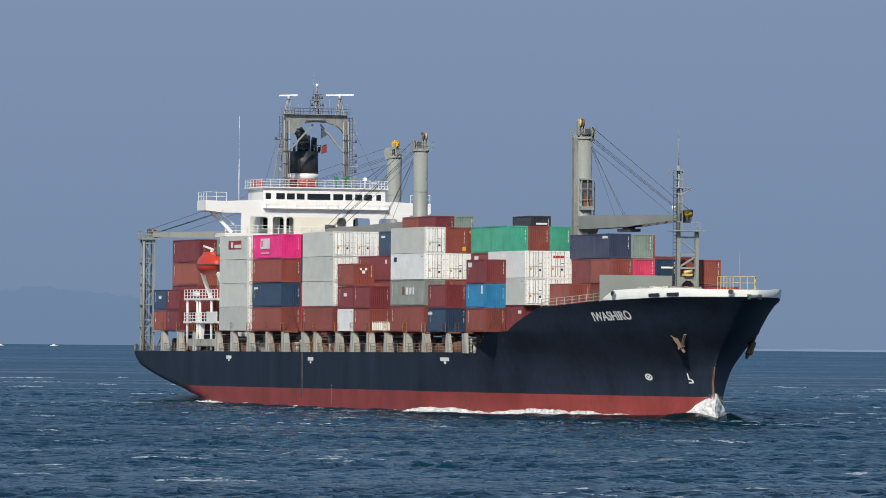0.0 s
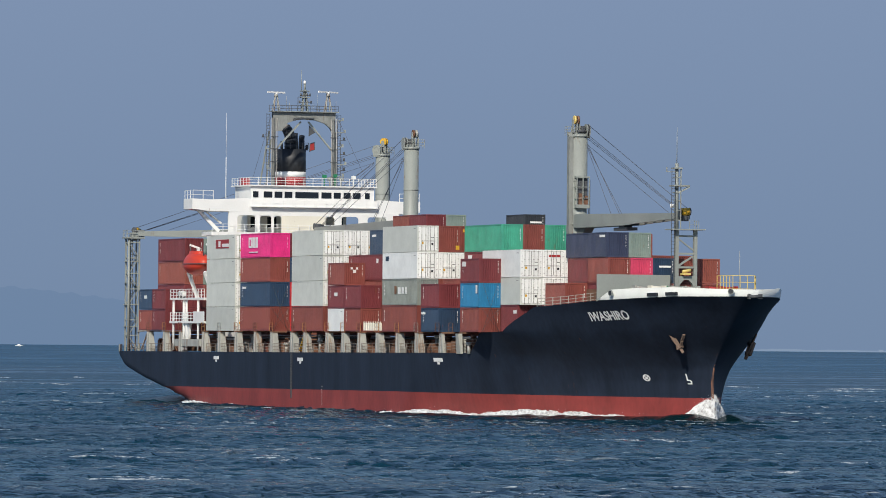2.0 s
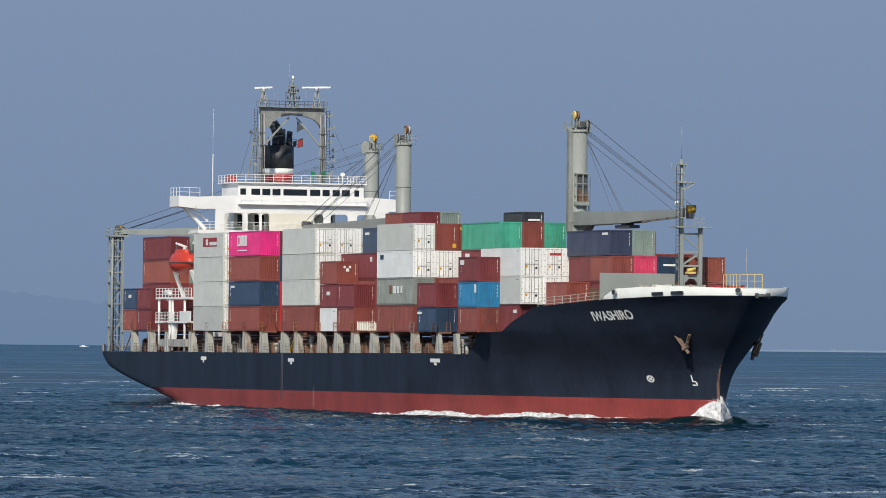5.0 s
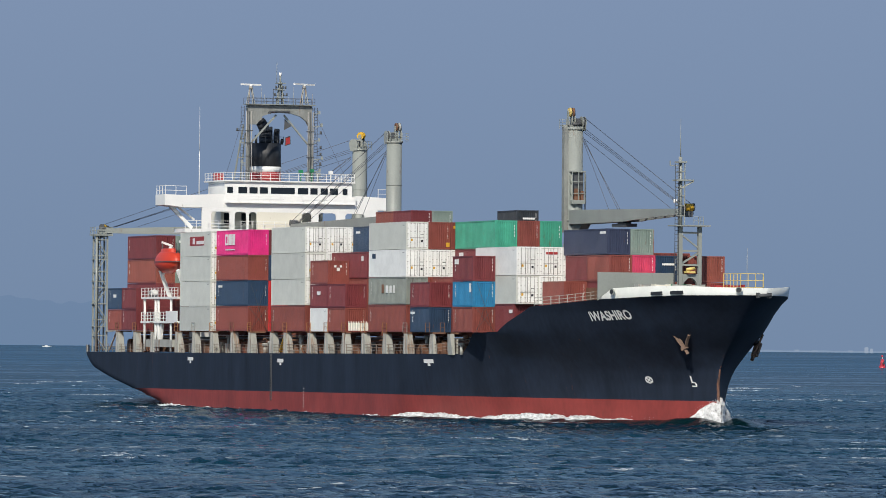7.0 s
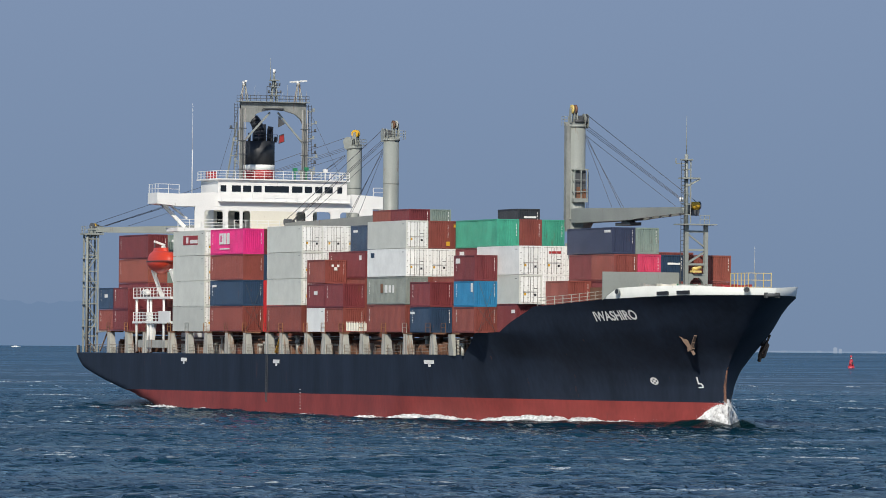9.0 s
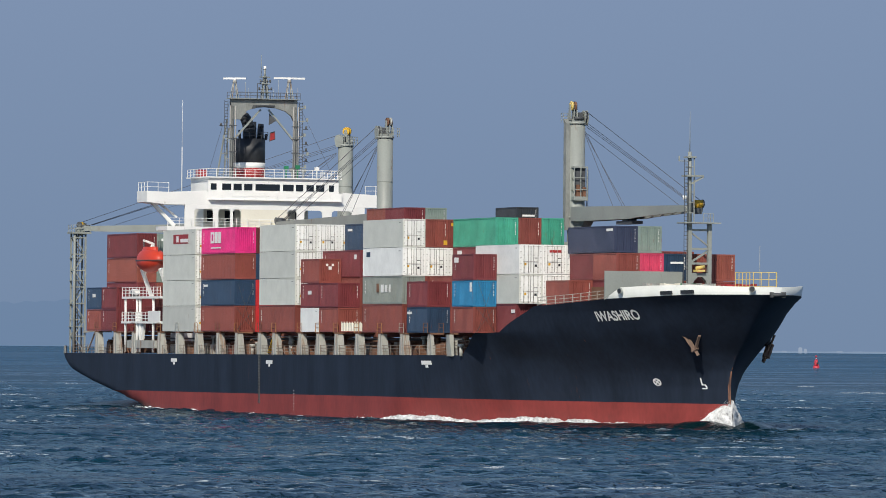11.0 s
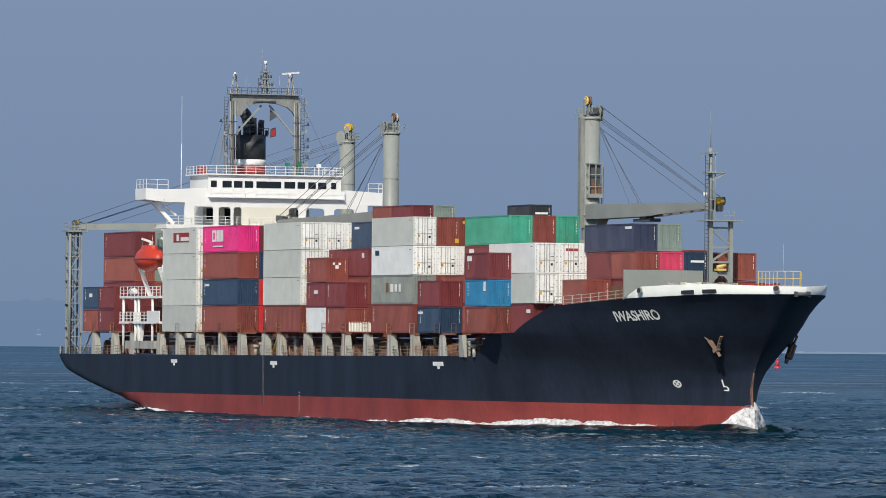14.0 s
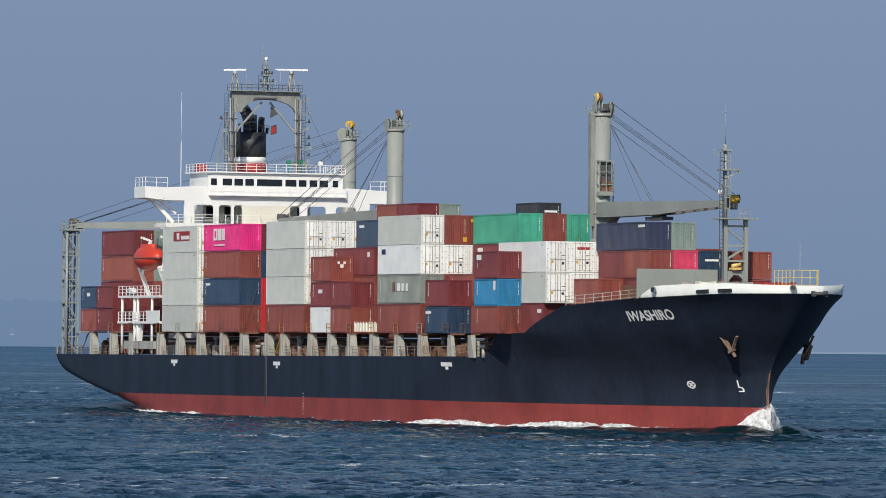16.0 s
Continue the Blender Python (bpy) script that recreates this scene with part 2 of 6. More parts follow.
# ---- mesh building ----
class Shape:
    """Vertices and faces of one mesh, put together from simple solids."""

    def __init__(self):
        self.v, self.f, self.s = [], [], []

    def add(self, verts, faces, smooth=False):
        k = len(self.v)
        self.v += [tuple(p) for p in verts]
        self.f += [tuple(i + k for i in f) for f in faces]
        self.s += [smooth] * len(faces)
        return self

    def box(self, x0, x1, y0, y1, z0, z1):
        return self.prism([(x0, y0), (x1, y0), (x1, y1), (x0, y1)], z0, z1)

    def prism(self, outline, z0, z1, top=None):
        top = top or outline
        n = len(outline)
        v = [(x, y, z0) for x, y in outline] + [(x, y, z1) for x, y in top]
        return self.add(v, [tuple(range(n - 1, -1, -1)), tuple(range(n, 2 * n))] + [(i, (i + 1) % n, n + (i + 1) % n, n + i) for i in range(n)])

    def slab(self, outline, axis, a, b):
        """An outline in the two other axes, drawn out along one axis from a to b."""
        n, v = len(outline), []
        for d in (a, b):
            for p, q in outline:
                v.append((d, p, q) if axis == "x" else (p, d, q) if axis == "y" else (p, q, d))
        return self.add(v, [tuple(range(n - 1, -1, -1)), tuple(range(n, 2 * n))] + [(i, (i + 1) % n, n + (i + 1) % n, n + i) for i in range(n)])

    def tube(self, p, q, r, r2=None, n=8, caps=True):
        p, q = Vector(p), Vector(q)
        r2 = r if r2 is None else r2
        d = (q - p).normalized()
        a = d.orthogonal().normalized()
        b = d.cross(a)
        v = []
        for c, w in ((p, r), (q, r2)):
            v += [c + w * (math.cos(2 * math.pi * i / n) * a + math.sin(2 * math.pi * i / n) * b) for i in range(n)]
        self.add(v, [(i, (i + 1) % n, n + (i + 1) % n, n + i) for i in range(n)], True)
        if caps:
            k = len(self.v) - 2 * n
            self.f += [tuple(k + i for i in range(n - 1, -1, -1)), tuple(k + n + i for i in range(n))]
            self.s += [False, False]
        return self

    def beam(self, p, q, w, h=None):
        """A square bar between two points, w wide and h deep."""
        p, q = Vector(p), Vector(q)
        h = h or w
        d = (q - p).normalized()
        a = d.cross(Vector((0, 0, 1)))
        a = (a if a.length > 1e-3 else Vector((0, 1, 0))).normalized()
        b = d.cross(a)
        v = [c + i * a * w / 2 + j * b * h / 2 for c in (p, q) for i, j in ((-1, -1), (1, -1), (1, 1), (-1, 1))]
        return self.add(v, [(3, 2, 1, 0), (4, 5, 6, 7), (0, 1, 5, 4), (1, 2, 6, 5), (2, 3, 7, 6), (3, 0, 4, 7)])

    def ball(self, c, rx, ry, rz, n=16, m=10):
        v = [(c[0], c[1], c[2] - rz)]
        for j in range(1, m):
            a = math.pi * j / m - math.pi / 2
            v += [(c[0] + rx * math.cos(a) * math.cos(2 * math.pi * i / n), c[1] + ry * math.cos(a) * math.sin(2 * math.pi * i / n), c[2] + rz * math.sin(a)) for i in range(n)]
        v.append((c[0], c[1], c[2] + rz))
        f = [(0, 1 + (i + 1) % n, 1 + i) for i in range(n)] + [(1 + (m - 2) * n + i, 1 + (m - 2) * n + (i + 1) % n, len(v) - 1) for i in range(n)]
        for j in range(m - 2):
            f += [(1 + j * n + i, 1 + j * n + (i + 1) % n, 1 + (j + 1) * n + (i + 1) % n, 1 + (j + 1) * n + i) for i in range(n)]
        return self.add(v, f, True)

    def mesh(self, name, material):
        me = bpy.data.meshes.new(name)
        me.from_pydata(self.v, [], self.f)
        me.polygons.foreach_set("use_smooth", self.s)
        me.materials.append(material)
        me.update()
        return me


def part(name, shape, material, parent=None, label=""):
    """Links a shape as one mesh object under a thing or a part."""
    ob = new(name, shape.mesh(name, material))
    ob.parent = parent
    return tagged(ob, label)


MOVERS = []                            # (thing, pose at the start) of all that sails with the ship


def aboard(ob, m):
    ob.matrix_basis = m
    MOVERS.append((ob, m))
    return ob


def lerp(x, *pairs):
    """Piecewise straight line through (x, value) pairs."""
    return float(np.interp(x, [p for p, _ in pairs], [q for _, q in pairs]))


# ---- sea, sky and far shores ----
def build_sea():
    """One sheet of water to the horizon, with wind waves where the ship sails; the far part stays flat."""
    def axis(c, lo, hi, step, end0, end1, grow):
        mid = list(np.arange(lo, hi, step))
        left, d = [], step
        x = lo
        while x > end0:
            d *= grow
            x -= d
            left.append(max(x, end0))
        right, d = [], step
        x = mid[-1]
        while x < end1:
            d *= grow
            x += d
            right.append(min(x, end1))
        return np.array(left[::-1] + mid + right)

    # the net lies along the line from the shore to the ship: u away from the shore, v across
    us = axis(0, 258, 940, 0.52, -4850, 4850, 1.012)
    vs = axis(0, -72, 72, 0.45, -4850, 4850, 1.06)
    gu, gv = np.meshgrid(us, vs, indexing="ij")
    c, s = math.cos(radians(160.5)), math.sin(radians(160.5))
    gx, gy = EYE[0] + gu * c - gv * s, EYE[1] + gu * s + gv * c
    z = np.zeros_like(gx)
    rng = np.random.default_rng(4)
    # groups of higher and lower waves, long across the wind
    group = 1 + 0.28 * np.sin(gu * 0.071 + 0.9 * np.sin(gv * 0.023)) * np.sin(gv * 0.047 + 1.1) + 0.22 * np.sin(gu * 0.19 + gv * 0.05)
    for i in range(120):
        wave = 0.95 * (3.8 / 0.95) ** rng.random()
        a = radians(166) + rng.normal(0, 0.55)
        k = 2 * math.pi / wave
        amp = 0.0084 * wave ** 0.5 * rng.uniform(0.4, 1.3)
        ph = k * (gx * math.cos(a) + gy * math.sin(a)) + rng.random() * 6.28
        near = 1.0 if wave > 3 else np.clip((1150 - np.hypot(gu, 4 * gv)) / 450, 0, 1)
        z += near * amp * group * (np.sin(ph) + 0.3 * np.cos(2 * ph))
    edge = np.clip((2600 - np.hypot(gu, 4 * gv)) / 1700, 0, 1)
    z *= edge * edge * (3 - 2 * edge)
    xs, ys = us, vs
    n, m = len(xs), len(ys)
    me = bpy.data.meshes.new("water")
    co = np.stack([gx, gy, z], -1).reshape(-1, 3).astype(np.float32)
    i = (np.arange(n - 1)[:, None] * m + np.arange(m - 1)[None, :]).reshape(-1)
    quads = np.stack([i, i + m, i + m + 1, i + 1], -1).astype(np.int32)
    me.vertices.add(len(co))
    me.vertices.foreach_set("co", co.reshape(-1))
    me.loops.add(quads.size)
    me.loops.foreach_set("vertex_index", quads.reshape(-1))
    me.polygons.add(len(quads))
    me.polygons.foreach_set("loop_start", np.arange(0, quads.size, 4, dtype=np.int32))
    me.polygons.foreach_set("use_smooth", np.ones(len(quads), bool))
    me.update(calc_edges=True)
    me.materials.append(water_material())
    return tagged(new("water", me), "choppy dark blue sea with scattered whitecaps", "sea", kind="structure")


water = build_sea()
FAR = 4880.0


def ring(name, material, height, a0, a1, n, radius, label, category):
    """A curved strip of far sky or land round the eye; height is a function of the bearing in degrees."""
    s = Shape()
    for i in range(n + 1):
        a = a0 + (a1 - a0) * i / n
        x, y = EYE[0] + radius * math.cos(radians(a)), EYE[1] + radius * math.sin(radians(a))
        s.v += [(x, y, -3.0), (x, y, height(a))]
    s.f = [(2 * i, 2 * i + 2, 2 * i + 3, 2 * i + 1) for i in range(n)]
    s.s = [True] * n
    return tagged(part(name, s, material), label, category, kind="structure")


ring("backdrop", glow("hazy_air", (0.175, 0.252, 0.385), (0.212, 0.290, 0.440), 0.0, 330.0), lambda a: 620.0, 0, 360, 120, FAR, "hazy blue-grey sky over the horizon", "sky")


def ridge(a):
    """Outline of the far hills, in metres above the sea."""
    h = lerp(a, (158.4, 2), (159.4, 14), (160.2, 31), (162.0, 35), (163.4, 40), (164.3, 36), (165.2, 45), (165.75, 49.5), (166.2, 43), (167.5, 30), (171, 20))
    return h + 0.9 * math.sin(a * 31) + 0.5 * math.sin(a * 87)


# the haze over hills and shore is painted into their glowing colours
ring("backdrop_hills", glow("far_hills_painted_haze", (0.152, 0.232, 0.365), (0.158, 0.237, 0.372), 0.0, 50.0), ridge, 158.4, 171, 220, FAR - 14, "far hills, their blue haze painted into the colour", "hills")
ring("backdrop_shore", glow("far_shore_painted_haze", (0.235, 0.315, 0.44), (0.22, 0.30, 0.43), 0.0, 4.0),
     lambda a: 1.3 + 1.6 * abs(noise.noise((a * 1.7, 2.0, 0.0))) + 0.6 * noise.noise((a * 9.0, 5.0, 0.0)), 150, 158.6, 160, FAR - 18, "low pale far shore with painted haze", "shore")


def far_at(heading, dist):
    return EYE[0] + dist * math.cos(radians(heading)), EYE[1] + dist * math.sin(radians(heading))


# ---- the hull ----
HALF = 16.1


def stem_x(z):
    return lerp(z, (-4, 129.6), (0, 129.8), (2.5, 129.7), (4, 129.6), (5.6, 129.9), (7.1, 131.2), (9.1, 133.9), (11, 136.4), (12.6, 138.4), (14.2, 139.6))


def stern_x(z):
    return lerp(z, (-3, -20.6), (0, -23.0), (0.7, -25.8), (1.5, -28.6), (2.2, -31.0), (3, -34.4), (3.8, -39.4), (4.5, -42.0), (5.5, -43.6), (6.5, -43.9))


def fullness(z):
    """How blunt the waterline is at the stem: sharp near the sea, flared and rounded at the forecastle."""
    return lerp(z, (0, 0.985), (1.5, 1.007), (2.6, 1.02), (4, 1.008), (5, 0.949), (6, 0.868), (7, 0.791), (8, 0.739), (9, 0.696), (10, 0.677), (11, 0.668), (12, 0.63), (13, 0.56))


def half(x, z):
    """Half breadth of the hull at a station and a height."""
    x0, xs, p = lerp(z, (0, 76), (13, 92)), stem_x(z), lerp(z, (0, 1.55), (4, 1.62), (7, 1.5), (13, 1.44))
    if x > x0:
        u = min(1.0, (x - x0) / (xs - x0))
        full = 0.98 * math.exp(-((x - 106.5) / 5.0) ** 2) * lerp(z, (6.5, 0), (9, 1))
        return full + HALF * max(0.0, 1 - u ** p) ** fullness(z)
    x1 = lerp(z, (-3, 22), (0, 0), (1.5, -12), (3, -25), (4.5, -34), (6.5, -38))
    xe = stern_x(z)
    ye = lerp(z, (-3, 1), (0, 4), (1.5, 8.5), (3, 12), (4.5, 13.9), (6.5, 14.5))
    if x < x1:
        v = min(1.0, (x1 - x) / (x1 - xe))
        return HALF - (HALF - ye) * v ** 2.2
    return HALF


def top_z(x):
    """Height of the black hull's upper edge."""
    return lerp(x, (-46, 6.25), (40, 6.5), (95.6, 6.75), (97.6, 7.9), (99.0, 8.95), (105.0, 9.05), (111.4, 11.6), (122.2, 12.3), (133, 12.72), (139, 12.75))


def red_z(x):
    return lerp(x, (-46, 1.9), (23, 2.15), (75, 2.4), (130, 2.4))


def hull_shell(levels):
    """Both sides of the hull through heights given as functions of the station, lowest first."""
    s, m, n = Shape(), 240, len(levels)
    for side in (-1, 1):
        base = len(s.v)
        for i in range(m + 1):
            xb = -44.6 + 183.2 * (1 - (1 - i / m) ** 2.2)
            for level in levels:
                z = level(xb)
                # the ends follow the raked stem and the counter stern
                x = 112 + (xb - 112) * (stem_x(z) - 112) / 26.6 if xb > 112 else -20 + (xb + 20) * (stern_x(z) + 20) / -24.6 if xb < -20 else xb
                s.v.append((x, side * half(x, z), z))
        for i in range(m):
            for j in range(n - 1):
                a, b, c, d = base + i * n + j, base + (i + 1) * n + j, base + (i + 1) * n + j + 1, base + i * n + j + 1
                s.f.append((a, b, c, d) if side < 0 else (d, c, b, a))
                s.s.append(True)
    # both sides meet in one rounded stem
    last, first = (2 * m + 1) * n, m * n
    s.f = [tuple(first + v - last if v >= last else v for v in f) for f in s.f]
    for j in range(n - 1):                     # transom
        a, b = j, (m + 1) * n + j
        s.f.append((a, a + 1, b + 1, b))
        s.s.append(False)
    return s


def between(low, high, n):
    return [lambda x, w=j / n: low(x) * (1 - w) + high(x) * w for j in range(n + 1)]


ship = new("container_ship")
tagged(ship, "black-hulled container ship with red bottom and white bridge, loaded", "ship")
aboard(ship, pose(0, 0, 0))
hull = part("hull", hull_shell(between(red_z, lambda x: top_z(min(x, 95)) - 0.25, 12) + between(lambda x: top_z(min(x, 95)) - 0.25, top_z, 12)[1:]), HULL_BLACK, ship, "black painted hull side with faint rust streaks")
part("hull_bottom", hull_shell(between(lambda x: -3.0, red_z, 6)), HULL_RED, ship, "worn red antifouling paint at the waterline")


def deck(name, x0, x1, z, material, label):
    """A deck plate that fills the hull between two stations."""
    s, n = Shape(), 40
    for i in range(n + 1):
        x = x0 + (x1 - x0) * i / n
        h = max(0.05, half(x, z(x)) - 0.35)
        s.v += [(x, -h, z(x)), (x, h, z(x)), (x, -h, z(x) - 0.15), (x, h, z(x) - 0.15)]
    for i in range(n):
        a = 4 * i
        s.f += [(a, a + 4, a + 5, a + 1), (a + 2, a + 3, a + 7, a + 6)]
        s.s += [False, False]
    return part(name, s, material, ship, label)


deck("main_deck", -44.0, 98.5, lambda x: top_z(min(x, 97)) - 0.1, DECK, "red oxide main deck")
deck("forecastle_deck", 110.5, 137.6, lambda x: top_z(x) - 0.6, GREY, "grey forecastle deck")
deck("well_deck", 99.5, 111.0, lambda x: 8.9, GREY, "grey raised deck")


def strip(x0, x1, z0, z1, thick, n=60, out=0.0):
    """A plate that stands on the hull's edge along the starboard side, round the stem and back along the port side."""
    s, pts = Shape(), []
    xs = [x0 + (x1 - x0) * (1 - (1 - i / n) ** 3.2) for i in range(n + 1)]
    for side in (-1, 1):
        for x in (xs if side < 0 else xs[::-1]):
            pts.append((x, side))
    for x, side in pts:
        for w in (0.0, 1.0):
            z = z0(x) * (1 - w) + z1(x) * w
            h = half(x, z0(x)) + out + 0.18 * w
            s.v += [(x, side * h, z), (x - 0.14, side * max(0.001 + 0.0005 * w, h - thick), z)]
    for i in range(len(pts) - 1):
        a, b = 4 * i, 4 * i + 4
        s.f += [(a, b, b + 2, a + 2), (a + 3, b + 3, b + 1, a + 1), (a + 2, b + 2, b + 3, a + 3)]
        s.s += [True, True, False]
    return s


bulwark = part("bulwark", strip(122.2, stem_x(12.28) - 0.001, lambda x: top_z(x) - 0.02, lambda x: lerp(x, (122.2, 12.25), (124.5, 13.4), (128, 13.55), (133, 13.65), (138.5, 13.45)), 0.15), BULWARK, ship, "white bow bulwark with chock openings")


for side in (-1, 1):
    edge = Shape().add([(x - 0.02 * k, side * (half(x, 6.2) + 0.02 - 0.12 * k), z) for x in (-43.6, -42.6, -41.2, -39.4) for k, z in ((0, 6.2), (0, 7.15), (1, 7.15), (1, 6.2))],
                       [tuple(4 * i + v for v in q) for i in range(3) for q in ((0, 4, 5, 1), (1, 5, 6, 2), (2, 6, 7, 3), (3, 7, 4, 0))] + [(0, 1, 2, 3), (12, 15, 14, 13)])
    part("stern_bulwark", edge, PALE, ship, "pale grey plate round the stern deck edge")


def on_hull(x, z, out=0.04, side=-1):
    return (x, side * (half(x, z) + out), z)


def patch(name, outline, material, parent=ship, label="", out=0.04, deep=0.05):
    """A thin plate of an (x, z) outline laid on the starboard hull."""
    s = Shape()
    n = len(outline)
    s.add([on_hull(x, z, out) for x, z in outline] + [on_hull(x, z, out - deep) for x, z in outline],
          [tuple(range(n)), tuple(range(2 * n - 1, n - 1, -1))] + [(i, n + i, n + (i + 1) % n, (i + 1) % n) for i in range(n)])
    return part(name, s, material, parent, label)


for x, z in ((5.2, 5.68), (39.6, 5.69), (88.3, 5.95)):
    patch("tug_mark", [(x - 1.05, z - 0.2), (x + 1.05, z - 0.2), (x + 1.05, z + 0.2), (x - 1.05, z + 0.2)], MARK, hull, "white painted tug push mark")
    patch("tug_mark_stem", [(x - 0.25, z - 0.5), (x + 0.25, z - 0.5), (x + 0.25, z - 0.22), (x - 0.25, z - 0.22)], MARK, hull, "white painted arrow below the mark")


def lettering(text, x0, x1, z0, z1):
    """The ship's name, laid on the flared bow."""
    cu = bpy.data.curves.new("name_text", "FONT")
    cu.body, cu.offset = text, 0.028
    tmp = new("name_text", cu)
    me = bpy.data.meshes.new_from_object(tmp.evaluated_get(bpy.context.evaluated_depsgraph_get()))
    bpy.data.objects.remove(tmp)
    lo = [min(v.co[k] for v in me.vertices) for k in (0, 1)]
    hi = [max(v.co[k] for v in me.vertices) for k in (0, 1)]
    for v in me.vertices:
        u, w = (v.co.x - lo[0]) / (hi[0] - lo[0]), (v.co.y - lo[1]) / (hi[1] - lo[1])
        v.co = on_hull(x0 + (x1 - x0) * u, z0 + (z1 - z0) * w + 0.22 * u, 0.06)
    me.materials.append(MARK)
    ob = new("ship_name", me)
    ob.parent = hull
    tagged(ob, "white painted ship's name on the bow")


lettering("IWASHIRO", 119.5, 125.2, 10.15, 11.1)


def ring_on_hull(name, x, z, r, w, material, label, cross=False):
    s, n = Shape(), 24
    k = 1.3
    for i in range(n):
        a = 2 * math.pi * i / n
        s.v += [on_hull(x + k * (r - w) * math.cos(a), z + (r - w) * math.sin(a), 0.05), on_hull(x + k * r * math.cos(a), z + r * math.sin(a), 0.05)]
    s.f = [(2 * i, 2 * i + 1, (2 * i + 3) % (2 * n), (2 * i + 2) % (2 * n)) for i in range(n)]
    if cross:
        for a in (0.8, 0.8 + math.pi / 2):
            b = len(s.v)
            for c, d in ((-r, -w / 2), (r, -w / 2), (r, w / 2), (-r, w / 2)):
                s.v.append(on_hull(x + k * (c * math.cos(a) - d * math.sin(a)), z + c * math.sin(a) + d * math.cos(a), 0.05))
            s.f.append((b, b + 1, b + 2, b + 3))
    s.s = [False] * len(s.f)
    part(name, s, material, hull, label)


ring_on_hull("thruster_mark", 121.62, 4.4, 0.36, 0.12, MARK, "white circle with a cross, thruster mark", True)
for o in ([(126.55, 3.8), (127.1, 3.8), (127.1, 3.9), (126.55, 3.9)], [(126.55, 4.25), (126.66, 4.25), (126.66, 4.85), (126.55, 4.85)], [(126.55, 4.15), (126.95, 4.15), (126.95, 4.25), (126.55, 4.25)],
          [(127.0, 3.9), (127.1, 3.9), (127.1, 4.05), (126.95, 4.2), (126.9, 4.15)]):
    patch("bulb_mark", o, MARK, hull, "white bulbous-bow mark stroke")


def stem_wear():
    """Bare, rusting steel on the stem's nose, wide at the sea and tapering upward."""
    s, n, k = Shape(), 24, 9
    for i in range(n + 1):
        z = 2.2 + 3.7 * i / n
        w = lerp(z, (2.2, 0.3), (4.0, 0.26), (5.0, 0.14), (5.9, 0.01)) * (1 + 0.25 * noise.noise((z * 2.3, 1.0, 4.0)))
        for j in range(k):
            u = -1 + 2 * j / (k - 1)
            x = stem_x(z) - abs(u) * w
            s.v.append((x + 0.02, math.copysign(half(x, z) + 0.012, u) if u else 0.0, z))
    for i in range(n):
        for j in range(k - 1):
            a = i * k + j
            s.f.append((a, a + 1, a + k + 1, a + k))
            s.s.append(True)
    return s


part("stem_wear", stem_wear(), STEM_RUST, hull, "bare rusty steel worn down the stem")
for i in range(7):
    patch("draught_bar", [(47.9, 0.6 + 0.34 * i), (48.2, 0.6 + 0.34 * i), (48.1, 0.66 + 0.34 * i), (47.95, 0.66 + 0.34 * i)], MARK, hull, "small white draught bar")
# chocks and openings in the bulwark
for x in (124.9, 138.35):
    s = Shape()
    c = Vector(on_hull(x, top_z(x) + (0.65 if x < 130 else 0.5), 0.0))
    nrm = Vector((0.35, -1, 0)).normalized() if x < 130 else Vector((0.92, -0.4, 0)).normalized()
    c -= nrm * 0.1
    s.tube(c - nrm * 0.1, c + nrm * 0.04, 0.31, n=16)
    ch = part("chock", s, GREY, bulwark, "round grey mooring chock")
    part("opening", Shape().tube(c + nrm * 0.03, c + nrm * 0.05, 0.24, n=14), BLACK, ch, "dark hole of the chock")
for x in (129.84, 132.22):
    s = Shape()
    a, b = on_hull(x, top_z(x) + 0.1, 0.12), on_hull(x + 1.25, top_z(x + 1.25) + 0.1, 0.12)
    s.add([a, b, (b[0], b[1], b[2] + 0.34), (a[0], a[1], a[2] + 0.34), (a[0], a[1] + 0.4, a[2]), (b[0], b[1] + 0.4, b[2]), (b[0], b[1] + 0.4, b[2] + 0.34), (a[0], a[1] + 0.4, a[2] + 0.34)],
          [(0, 1, 2, 3), (7, 6, 5, 4), (0, 4, 5, 1), (3, 2, 6, 7), (1, 5, 6, 2), (0, 3, 7, 4)])
    part("roller_fairlead", s, BLACK, bulwark, "dark roller fairlead slot")


part("bow_roller", Shape().tube((138.7, 0.3, 12.75), (138.9, 1.5, 12.75), 0.17, n=10).box(138.3, 138.8, 0.2, 0.4, 12.5, 13.0).box(138.3, 138.9, 1.35, 1.6, 12.5, 13.0), DARK, bulwark, "dark roller at the bulwark's tip")


